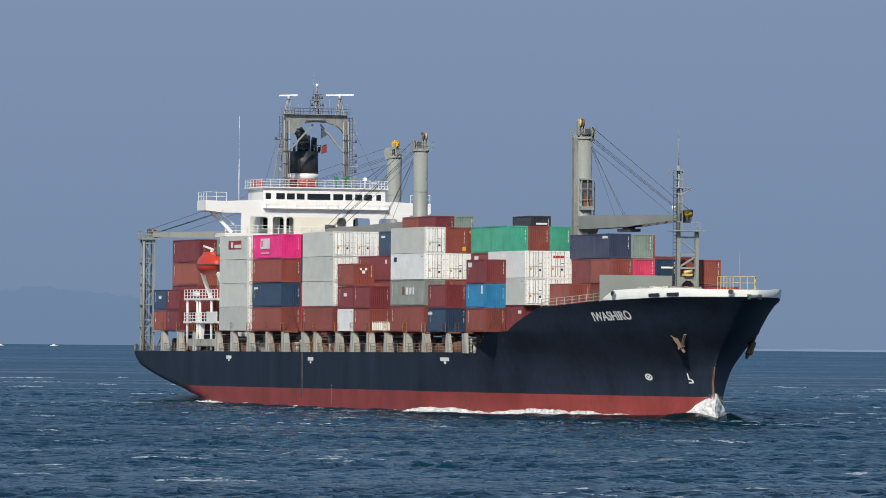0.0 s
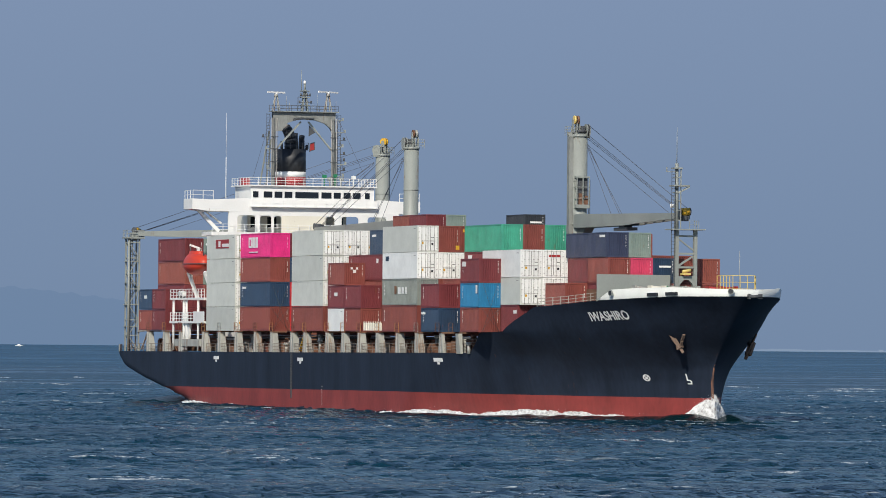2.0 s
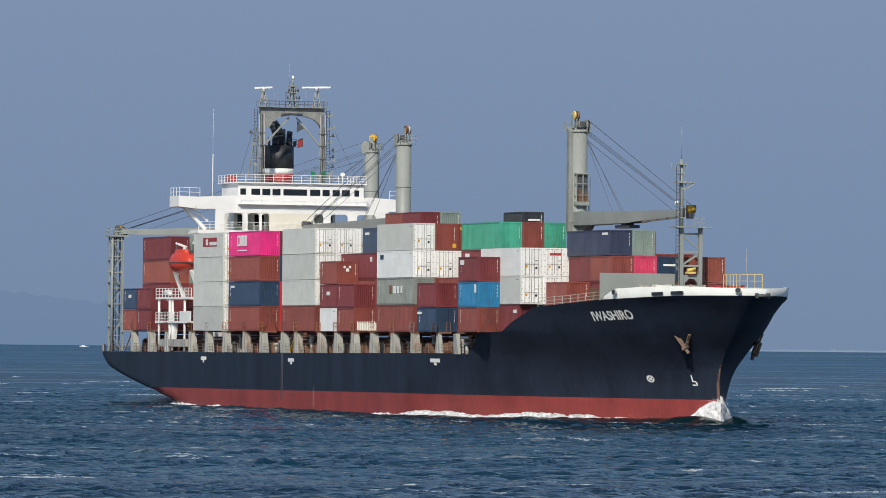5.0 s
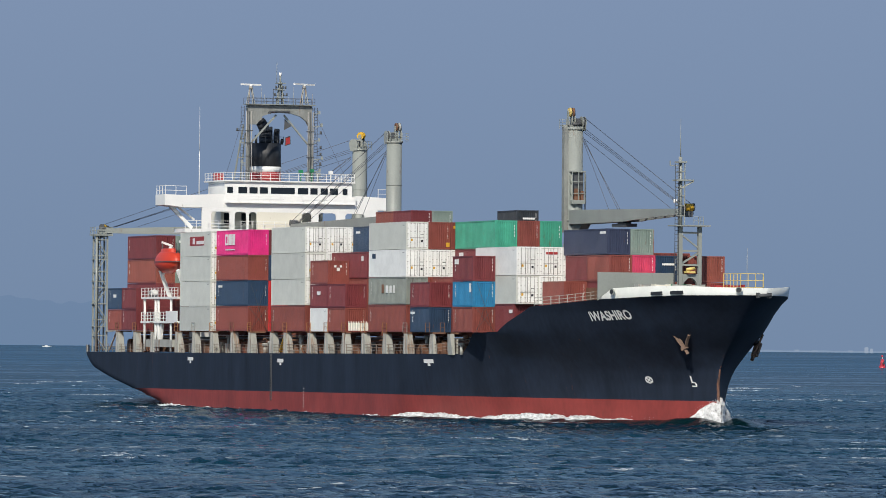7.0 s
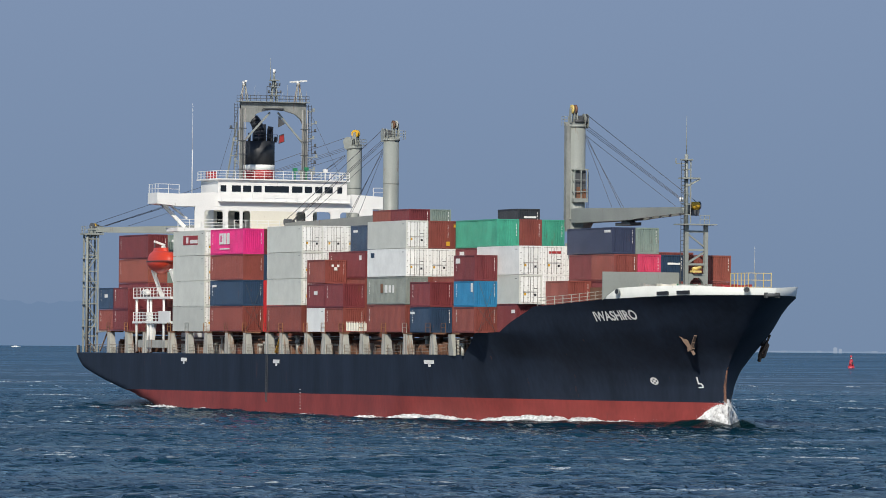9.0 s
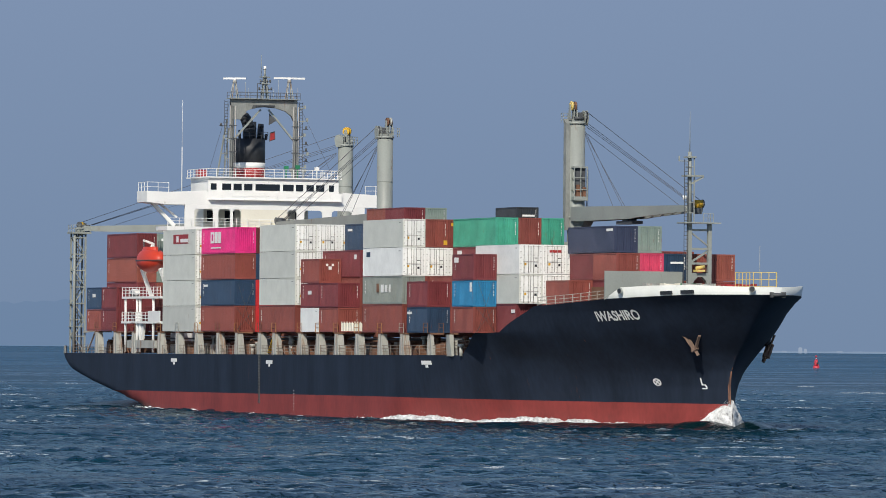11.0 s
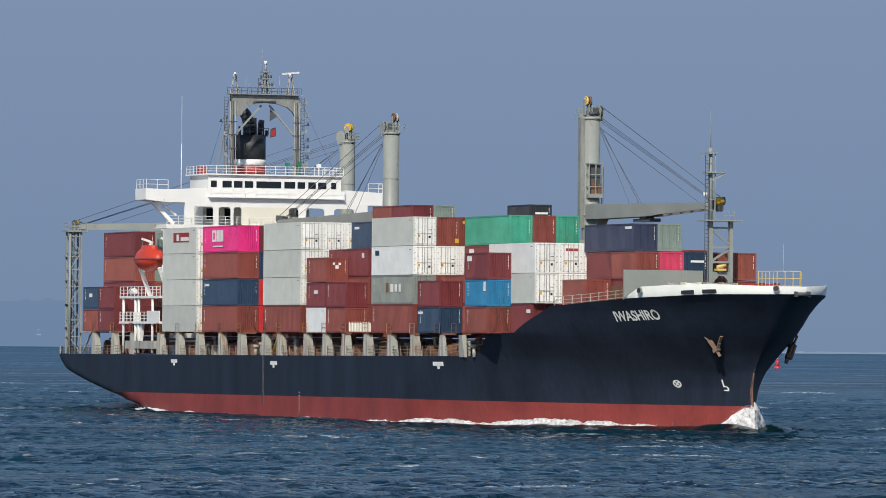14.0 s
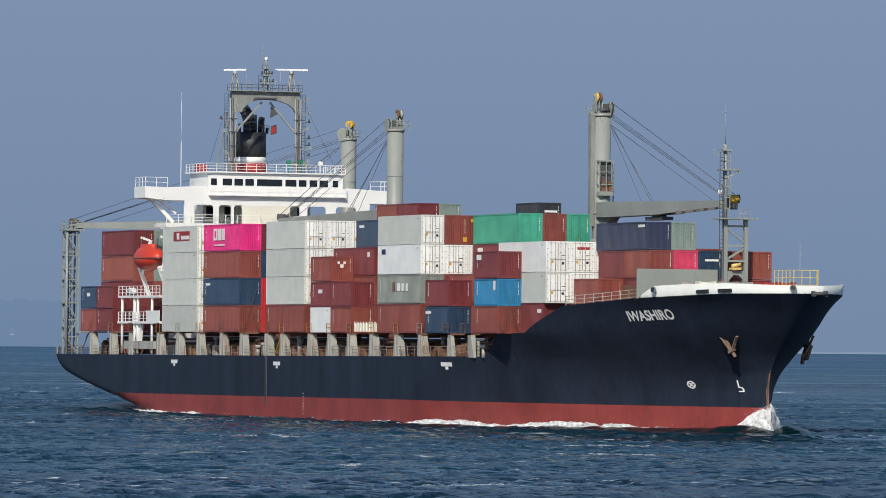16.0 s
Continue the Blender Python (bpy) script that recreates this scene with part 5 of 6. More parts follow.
def box_mesh(size, kind, color):
    """Container body: corner posts, rails, ribbed walls (smooth panels on a refrigerated one)."""
    key = (size, kind, color)
    if key in MESHES:
        return MESHES[key]
    long, tall = SIZES[size]
    s, x, y = Shape(), long / 2, WIDE / 2
    for a in (-x, x - 0.16):
        for b in (-y, y - 0.16):
            s.box(a, a + 0.16, b, b + 0.16, 0, tall)
    for b in (-y, y - 0.09):
        s.box(-x + 0.16, x - 0.16, b, b + 0.09, 0, 0.17)
        s.box(-x + 0.16, x - 0.16, b, b + 0.09, tall - 0.13, tall)
    for a in (-x, x - 0.09):
        s.box(a, a + 0.09, -y + 0.16, y - 0.16, 0, 0.17)
        s.box(a, a + 0.09, -y + 0.16, y - 0.16, tall - 0.13, tall)
    s.box(-x + 0.05, x - 0.05, -y + 0.05, y - 0.05, tall - 0.06, tall - 0.02)
    s.box(-x + 0.05, x - 0.05, -y + 0.05, y - 0.05, 0.05, 0.12)
    z0, z1 = 0.17, tall - 0.13
    n = (22 if size == "20" else 44) if kind == "dry" else 1
    if kind == "dry":
        corrugated(s, (-x + 0.16, -y + 0.02), (x - 0.16, -y + 0.02), z0, z1, n, 0.036)
        corrugated(s, (x - 0.16, y - 0.02), (-x + 0.16, y - 0.02), z0, z1, n, 0.036)
        corrugated(s, (x - 0.02, -y + 0.16), (x - 0.02, y - 0.16), z0, z1, 9, 0.085)
    else:
        s.box(-x + 0.16, x - 0.16, -y + 0.012, -y + 0.06, z0, z1)
        s.box(-x + 0.16, x - 0.16, y - 0.06, y - 0.012, z0, z1)
        s.box(x - 0.10, x - 0.06, -y + 0.16, y - 0.16, z0, z1)
    s.box(-x + 0.03, -x + 0.07, -y + 0.16, y - 0.16, z0, z1)
    MESHES[key] = s.mesh("container", COAT[color])
    return MESHES[key]


DOORS = {}


def door_mesh(tall, color):
    """One leaf of a container door with two locking bars and their keepers; hinge edge at y = 0."""
    if (tall, color) not in DOORS:
        s = Shape().box(-0.03, 0.03, 0.01, 1.04, 0.18, tall - 0.15)
        for z in (0.4, 1.0, 1.6, 2.2):
            s.box(0.02, 0.06, -0.02, 0.12, z, z + 0.12)
        s.box(0.03, 0.05, 0.02, 1.03, tall * 0.48, tall * 0.48 + 0.03)
        DOORS[(tall, color)] = s.mesh("door", COAT[color])
    return DOORS[(tall, color)]


def bar_mesh(tall):
    """A galvanised locking bar with its keepers."""
    if tall not in DOORS:
        s = Shape().tube((0.07, 0, 0.08), (0.07, 0, tall - 0.06), 0.026, n=6)
        for z in (0.12, 0.62, 1.15, 1.8, tall - 0.2):
            s.box(0.02, 0.1, -0.06, 0.06, z, z + 0.05)
        s.box(0.09, 0.11, -0.02, 0.42, 1.18, 1.22)
        DOORS[tall] = s.mesh("locking_bar", STEEL)
    return DOORS[tall]


def seal_mesh(tall):
    """Dark rubber seal round a door leaf, and its hinges."""
    if ("seal", tall) not in DOORS:
        s = Shape().box(0.025, 0.04, 0.0, 0.02, 0.18, tall - 0.15).box(0.025, 0.04, 1.03, 1.06, 0.18, tall - 0.15)
        s.box(0.025, 0.04, 0.03, 1.02, 0.15, 0.19).box(0.025, 0.04, 0.03, 1.02, tall - 0.17, tall - 0.14)
        for z in (0.35, 0.95, 1.55, 2.15):
            s.box(0.03, 0.07, -0.03, 0.08, z, z + 0.07)
        DOORS[("seal", tall)] = s.mesh("seal", STEEL)
    return DOORS[("seal", tall)]


PLATE = {}


def plate(parent, m, w, h, material, label, name="marking"):
    key = (round(w, 2), round(h, 2), material.name)
    if key not in PLATE:
        PLATE[key] = Shape().box(-w / 2, w / 2, -0.012, 0.012, -h / 2, h / 2).mesh(name, material)
    ob = new(name, PLATE[key])
    ob.parent, ob.matrix_basis = parent, m
    return tagged(ob, label)


def code_strip(parent, m, w):
    """Upright row of small blocks, as a container's code too small to read."""
    if w not in PLATE:
        s = Shape()
        for i in range(9):
            s.box(-w / 2, w / 2, -0.01, 0.01, 0.145 * i, 0.145 * i + (0.085 if i != 4 else 0.02))
        PLATE[w] = s.mesh("code_strip", MARK)
    ob = new("code_strip", PLATE[w])
    ob.parent, ob.matrix_basis = parent, m
    return tagged(ob, "small white blocks of code", kind="stuff")


TAKEN = set()
dice = random.Random(11)


def container(xa, row, z, size, color, kind="dry", mark=None):
    long, tall = SIZES[size]
    ob = new("shipping_container", box_mesh(size, kind, color))
    words = BOX[color][1]
    feet = "twenty-foot" if size == "20" else "forty-foot"
    tagged(ob, f"{words} {feet} refrigerated container with smooth sides" if kind == "reefer" else f"{words} {feet} corrugated steel container", "container", "containers stacked on the ship")
    aboard(ob, pose(xa + long / 2, ROW0 + PITCH * row, z))
    if kind == "reefer":
        for side in (-1, 1):
            # white doors even on grey boxes: the sunlit end's extra brightness is in their colour
            d = new("door", door_mesh(tall, "white"))
            d.parent = ob
            d.matrix_basis = pose(long / 2 - 0.04, side * 1.07, 0) @ Matrix.Diagonal((1, -side, 1, 1))
            for y in (0.34, 0.80):
                bar = new("locking_bar", bar_mesh(tall))
                bar.parent, bar.matrix_basis = d, pose(0, y, 0)
            seal = new("seal", seal_mesh(tall))
            seal.parent = d
        plate(ob, pose(long / 2 + 0.012, -0.62 + 0.1 * dice.random(), 0.95, 0, 0, 90), 0.2, 0.24, YELLOW, "yellow placard")
        plate(ob, pose(long / 2 + 0.012, 0.5, 0.75 + 0.2 * dice.random(), 0, 0, 90), 0.22, 0.22, BLACK, "black placard")
        plate(ob, pose(long / 2 + 0.012, 0.55, 1.55, 0, 0, 90), 0.4, 0.06, DARK, "dark bar of small print")
        plate(ob, pose(long / 2 - 0.9, -1.225, tall - 0.35), 0.55, 0.05, DARK, "dark bar of small print")
    elif row < 2:
        code_strip(ob, pose(-long / 2 + 0.85, -1.225, tall * 0.40), 0.10)
    if kind == "dry" and color not in ("white", "grey"):
        code_strip(ob, pose(long / 2 - 0.005, 0.93, tall * 0.40, 0, 0, 90), 0.055)
    if mark:
        mark(ob, long, tall)
    TAKEN.add((round(xa), row))
    return ob


def side_marks(*bars):
    """Plain blocks of colour on the starboard side: fraction along, height fraction, width and height in metres, material."""
    def put(ob, long, tall):
        for i, (u, v, w, h, mt) in enumerate(bars):
            plate(ob, pose(-long / 2 + u * long, -1.232 - 0.006 * i, v * tall), w, h, mt, "plain block of lettering colour")
    return put


def end_marks(*bars):
    def put(ob, long, tall):
        for u, v, w, h, mt in bars:
            plate(ob, pose(long / 2 + 0.014, -1.22 + u * 2.44, v * tall, 0, 0, 90), w, h, mt, "plain block of lettering colour")
    return put


def stack(xa, row, boxes, z=ZB):
    """Boxes from the lowest up, each: size, colour, kind, marking."""
    for b in boxes:
        size, color, kind, mark = (*b, "dry", None)[:4] if len(b) == 2 else (*b, None)[:4]
        container(xa, row, z, size, color, kind, mark)
        z += SIZES[size][1] + 0.045
    return z


B = BAYS
LOGO_RED = BAND_RED
sq_logo = side_marks((0.55, 0.62, 5.6, 1.05, LOGO_RED), (0.45, 0.62, 0.9, 0.7, MARK), (0.66, 0.56, 2.9, 0.4, MARK))
pink_logo = side_marks((0.33, 0.62, 1.25, 1.25, MARK), (0.33, 0.62, 0.5, 0.75, COAT["pink"]), (0.445, 0.62, 1.05, 1.25, MARK), (0.55, 0.62, 1.0, 1.25, MARK), (0.445, 0.22, 3.6, 0.14, MARK))
olive_logo = side_marks((0.50, 0.56, 0.8, 0.8, MARK), (0.60, 0.56, 0.7, 0.75, MARK), (0.69, 0.56, 0.5, 0.8, MARK), (0.39, 0.58, 0.7, 0.9, RUST))
blue_logo = side_marks((0.14, 0.78, 1.4, 0.25, MARK))
small_logo = side_marks((0.5, 0.62, 1.2, 0.4, MARK))
corner_logo = side_marks((0.14, 0.78, 1.1, 0.5, COAT["navy"]))
diamond = end_marks((0.5, 0.62, 0.35, 0.35, MARK), (0.36, 0.75, 0.25, 0.25, MARK), (0.62, 0.75, 0.25, 0.25, MARK))
top_text = end_marks((0.55, 0.66, 1.35, 0.2, MARK))
# aft of the accommodation
for k, (a, b) in enumerate((("brown", "navy"), ("maroon", "maroon"))):
    stack(B["stern"] + 6.13 * k, 0, [("20", a), ("20", b, "dry", small_logo if k == 0 else None)])
stack(B["stern"], 1, [("40", "maroon"), ("40", "maroon"), ("40", "brick"), ("40", "maroon")])
stack(B["stern"], 2, [("40", "maroon"), ("40", "brown"), ("40", "sage"), ("40", "sage")])
# first bay before the bridge
stack(B["first"], 0, [("40", "grey", "reefer"), ("40", "grey", "reefer"), ("40", "grey", "reefer"), ("40", "grey", "reefer", sq_logo)])
stack(B["second"], 0, [("40", "brown"), ("40", "navy", "dry", blue_logo), ("40", "brown"), ("40", "pink", "dry", pink_logo)])
stack(B["second"], 1, [("40", "red"), ("40", "red"), ("40", "navy"), ("40", "maroon")])
stack(B["third"], 0, [("40", "brown"), ("40", "grey", "reefer"), ("40", "grey", "reefer"), ("40", "grey", "reefer")])
stack(B["third"], 1, [("40", "brown"), ("40", "brown"), ("40", "white", "reefer"), ("40", "white", "reefer")])
stack(B["third"], 2, [("40", "brown"), ("40", "brown"), ("40", "white", "reefer"), ("40", "white", "reefer")])
stack(B["fourth"], 0, [("20", "white", "reefer"), ("20", "maroon", "dry", small_logo), ("20", "brown", "dry", diamond)])
stack(B["fourth"] + 6.13, 0, [("20", "brown"), ("20", "maroon")])
stack(B["fourth"], 1, [("40", "brown"), ("40", "brown"), ("40", "maroon", "dry", side_marks((0.87, 0.75, 0.7, 0.5, MARK)))])
stack(B["fourth"], 2, [("40", "brown"), ("40", "brown"), ("40", "maroon"), ("40", "navy", "dry", blue_logo)])
stack(B["fifth"], 0, [("40", "brown"), ("40", "olive", "dry", olive_logo), ("40", "white", "reefer", corner_logo), ("40", "grey", "reefer")])
stack(B["fifth"], 1, [("40", "brown"), ("40", "brown"), ("40", "white", "reefer"), ("40", "brown", "dry", end_marks((0.88, 0.17, 0.4, 0.45, YELLOW)))])
stack(B["fifth"], 2, [("40", "brown"), ("40", "brown"), ("40", "white", "reefer"), ("40", "brown", "dry", end_marks((0.2, 0.82, 0.4, 0.3, YELLOW)))])
stack(B["sixth"], 0, [("20", "navy", "dry", blue_logo), ("20", "maroon")])
stack(B["sixth"], 1, [("40", "brown"), ("40", "brown")])
stack(B["sixth"], 2, [("40", "brown"), ("40", "brown"), ("40", "maroon", "dry", side_marks((0.16, 0.8, 1.3, 0.5, MARK))), ("40", "green")])
stack(B["sixth"], 3, [("40", "brown"), ("40", "brown"), ("40", "maroon"), ("40", "brown")])
stack(B["sixth"], 4, [("40", "brown"), ("40", "brown"), ("40", "maroon"), ("40", "green")])
stack(B["seventh"], 0, [("20", "brown"), ("20", "blue", "dry", side_marks((0.88, 0.75, 0.5, 0.9, MARK))), ("20", "maroon", "dry", side_marks((0.2, 0.78, 1.2, 0.5, MARK)))])
t = stack(B["seventh"] - 0.7, 1, [("40", "maroon", "dry", side_marks((0.93, 0.75, 1.0, 0.35, MARK)))])
stack(B["seventh"], 1, [("40", "grey", "reefer"), ("40", "white", "reefer")], t)
stack(B["seventh"], 2, [("40", "maroon"), ("40", "white", "reefer"), ("40", "white", "reefer", end_marks((0.55, 0.78, 1.3, 0.25, LOGO_RED)))])
stack(B["seventh"], 3, [("40", "maroon"), ("40", "white", "reefer"), ("40", "white", "reefer")])
stack(B["seventh"], 4, [("40", "maroon"), ("40", "brown"), ("40", "brown")])
# on the raised deck before the forward crane
z = ZB + 2.6
stack(B["eighth"], 2, [("20", "brown")], z)
stack(B["eighth"], 3, [("20", "brown"), ("20", "maroon")], z)
stack(B["eighth"] + 6.1, 3, [("20", "maroon"), ("20", "brown")], z)
for r, c in ((4, "rose"), (5, "navy"), (6, "brick"), (7, "brick")):
    stack(B["eighth"] + 6.1, r, [("20", "brown"), ("20", c, "dry", top_text if c == "navy" else None)], z)
    stack(B["eighth"], r, [("20", "maroon"), ("20", "brown")], z)
stack(B["eighth"] - 0.6, 3, [("40s", "night", "dry", side_marks((0.9, 0.85, 1.6, 0.25, MARK)))], z + 5.22)
stack(B["eighth"] - 0.6, 4, [("40s", "sage")], z + 5.22)
stack(B["eighth"] - 0.6, 5, [("20", "brick")], z + 5.22)
# high boxes further inboard
stack(B["fifth"] + 6.1, 5, [("20", "brown"), ("20", "brown"), ("20", "maroon"), ("20", "brown"), ("20", "coal", "dry", top_text)])
t = stack(B["third"], 5, [("40", "brown"), ("40", "brown")])
stack(B["third"], 5, [("20", "maroon"), ("20", "brown"), ("20", "brick")], t)
stack(B["third"] + 6.13, 5, [("20", "maroon"), ("20", "brown"), ("20", "maroon")], t)
t = stack(B["third"], 6, [("40", "brown"), ("40", "brown")])
stack(B["third"] + 6.13, 6, [("20", "brown"), ("20", "brown"), ("20", "sage")], t)
# the rest of the rows, hidden behind those, one tier lower
for key in ("stern", "first", "second", "third", "fourth", "fifth", "sixth", "seventh"):
    for row in range(13):
        if (round(B[key]), row) in TAKEN or (round(B[key] + 6.1), row) in TAKEN or (round(B[key] + 6.13), row) in TAKEN:
            continue
        if key == "sixth" and row >= 5 or key == "stern" and row > 10 or key == "seventh" and row > 7:
            continue
        stack(B[key], row, [("40s" if key == "seventh" else "40", dice.choice(("brown", "maroon", "brown", "navy", "grey", "green", "brick") if key != "seventh" else ("brown", "maroon"))) for _ in range(3)])


# lashing rods crossed over the lower box ends
for key, off in (("second", 12.3), ("seventh", 6.2)):
    x, y0 = B[key] + off, -15.75
    for a, b, h in ((0.0, 2.2, 2.7), (2.2, 0.0, 2.7), (0.2, 2.0, 5.3), (2.0, 0.2, 5.3)):
        part("lashing_rod", Shape().tube((x + 0.12, y0 + a, ZB), (x + 0.03, y0 + b, ZB + h), 0.018, n=5), DARK, ship, "thin steel lashing rod")


# ---- bow and stern waves, foam about the hull ----
SWELL = water_material("smooth_bow_wave_water", (0.0008, 0.010, 0.012), (0.001, 0.016, 0.020), (0.001, 0.016, 0.020), 0.0, 0.8)


def swell_z(x, d):
    """Height of the ship's own wave at a station, d metres out from the hull."""
    crest = lerp(x, (74, 0.0), (84, 0.30), (92, 0.42), (99, 0.25), (106, 0.46), (116, 0.5), (124, 0.62), (128.5, 0.9), (131.5, 0.82), (133.5, 0.4), (135.5, 0.0))
    crest *= 1 + 0.3 * noise.noise((x * 0.33, 4.0, 0.0)) + 0.15 * noise.noise((x * 0.9, 7.0, 0.0))
    out, wide = lerp(x, (74, 4.0), (120, 2.6), (129.7, 1.9), (135, 1.2)), lerp(x, (74, 2.6), (120, 2.0), (129.7, 1.7), (135, 1.4))
    return crest * math.exp(-((d - out) / wide) ** 2)


def wave_sheet(x0, x1, y0, y1, step, height):
    s = Shape()
    nx, ny = int((x1 - x0) / step) + 1, int((y1 - y0) / step) + 1
    for i in range(nx):
        for j in range(ny):
            x, y = x0 + step * i, y0 + step * j
            s.v.append((x, y, height(x, y) - 0.14 + 0.05 * noise.noise((x * 0.7, y * 0.5, 1.0))))
    s.f = [(i * ny + j, (i + 1) * ny + j, (i + 1) * ny + j + 1, i * ny + j + 1) for i in range(nx - 1) for j in range(ny - 1)]
    s.s = [True] * len(s.f)
    return s


def stern_height(x, y):
    along = lerp(x, (-47, 0.0), (-40, 0.5), (-30, 0.85), (-20, 0.75), (-10, 0.25), (-2, 0.0))
    return along * math.exp(-((y + lerp(x, (-47, 9.0), (-20, 12.5), (-2, 16.5))) / 3.4) ** 2)


f = part("bow_swell", wave_sheet(74, 136, -24, 8, 0.3, lambda x, y: swell_z(x, abs(y) - half(x, 0.3) if x < stem_x(0) else abs(y))), SWELL)
tagged(f, "smooth dark green wave pushed up by the bow", "wave", kind="stuff")
aboard(f, pose(0, 0, 0))
f = part("stern_swell", wave_sheet(-47, -2, -24, -2, 0.4, stern_height), SWELL)
tagged(f, "smooth dark wave curling round the stern", "wave", kind="stuff")
aboard(f, pose(0, 0, 0))


def foam_patch(x0, x1, out, high, seed, whole, ease):
    """A broken crest along the starboard waterline: a low lumpy sheet with a torn edge, riding on the ship's wave."""
    s, n, m = Shape(), max(20, int((x1 - x0) / 0.11)), 16
    for i in range(n + 1):
        u = i / n
        x = x0 + (x1 - x0) * u
        env = math.sin(math.pi * u ** ease) ** 0.7
        tear = whole + 0.9 * noise.noise((x * 0.4, seed, 0)) + 0.55 * noise.noise((x * 1.5, seed, 3)) + 0.4 * noise.noise((x * 4.0, seed, 6))
        h = high * env * max(0.0, tear)
        for j in range(m + 1):
            w = j / m
            lump = (0.30 * noise.noise((x * 1.8, w * 4, seed)) + 0.3 * noise.noise((x * 5, w * 9, seed)) + 0.2 * noise.noise((x * 12, w * 21, seed))) * high
            d = -0.05 + out * w * env * (0.5 + 0.8 * max(0.0, tear))
            zz = 0.02 + h * math.sin(math.pi * min(1, 0.25 + w * 0.75)) + lump * env
            s.v.append((x + 0.3 * noise.noise((x * 2, w * 5, seed)), -(half(x, 0.3) + d), zz - 0.22 - 0.5 * w * w * h + 0.95 * swell_z(x, d)))
    k = m + 1
    for i in range(n):
        for j in range(m):
            a = i * k + j
            s.f.append((a, a + 1, a + k + 1, a + k))
            s.s.append(True)
    # drops thrown up from the torn crest
    r = random.Random(seed)
    for _ in range(int(1.5 * (x1 - x0) * whole)):
        x = r.uniform(x0, x1)
        env = math.sin(math.pi * ((x - x0) / (x1 - x0)) ** ease)
        d, q = r.uniform(0.1, out * 0.8), r.uniform(0.008, 0.02)
        s.ball((x, -(half(x, 0.3) + d), swell_z(x, d) + high * env * r.uniform(0.2, 1.3)), q, q, q * 1.4, 5, 4)
    return s


FOAMS = []
for k, (x0, x1, out, high, whole, ease) in enumerate((
        (98, 127, 3.0, 0.62, 0.85, 0.5), (80, 100, 3.2, 0.62, 0.8, 0.8), (64, 82, 1.6, 0.42, 0.55, 1), (44, 62, 1.3, 0.36, 0.5, 1), (22, 42, 1.1, 0.34, 0.45, 1),
        (2, 20, 1.2, 0.36, 0.5, 1), (-10, 6, 1.8, 0.5, 0.75, 1), (119, 127.5, 1.0, 0.35, 0.6, 0.7), (-24, -6, 2.0, 0.5, 0.7, 1))):
    f = part("hull_foam", foam_patch(x0, x1, out, high, k + 1, whole, ease), FOAM)
    tagged(f, "white broken water along the hull", "foam", kind="stuff")
    f.matrix_basis = pose(0, 0, 0)
    FOAMS.append((f, k))


def bow_spray(seed, side):
    """The curl of water at the stem: a thin sheet that climbs the stem, leans outward and breaks into drops."""
    r = random.Random(seed)
    s, n, m = Shape(), 110, 40
    for i in range(n + 1):
        u = i / n
        x = 130.15 - 3.3 * u
        rag = 0.95 + 0.28 * noise.noise((u * 6, seed, 1)) + 0.2 * noise.noise((u * 17, seed, 2)) + 0.2 * noise.noise((u * 45, seed, 3))
        top = (0.12 + 2.15 * (1 - u ** 2.2) ** 0.9) * rag
        for j in range(m + 1):
            w = j / m
            rough = 0.14 * noise.noise((u * 9, w * 5, seed)) + 0.05 * noise.noise((u * 24, w * 14, seed)) + 0.02 * noise.noise((u * 60, w * 34, seed))
            out = -0.1 + min(1.0, (130.3 - x) / 0.5) * (0.15 + (0.25 + 1.2 * u) * math.sin(math.pi * 0.5 * w)) + rough * (0.3 + w)
            z = top * math.cos(math.pi * 0.5 * w ** 1.3) + 0.4 * rough
            s.v.append((x + 0.5 * rough, side * (half(x, max(0.2, z)) + out), z + 0.1))
    k = m + 1
    for i in range(n):
        for j in range(m):
            a = i * k + j
            s.f.append((a, a + 1, a + k + 1, a + k))
            s.s.append(True)
    # a veil of drops over it, thinning upward and outward
    for _ in range(1500):
        u = r.random() ** 1.1
        x = 130.15 - 3.2 * u
        z = (0.12 + 2.2 * (1 - u ** 2.2) ** 0.9) * r.gauss(0.98, 0.1)
        q = r.uniform(0.004, 0.013)
        s.ball((x + r.gauss(0.05, 0.1), side * (half(min(x, 129.5), max(z, 0.1)) + abs(r.gauss(0.1, 0.2 + 0.3 * u))), z), q, q, q * r.uniform(1, 1.8), 4, 3)
    return s


for side in (-1, 1):
    f = part("bow_wave", bow_spray(3 + side, side), SPRAY)
    tagged(f, "white bow wave climbing the stem", "spray", kind="stuff")
    aboard(f, pose(0, 0, 0))


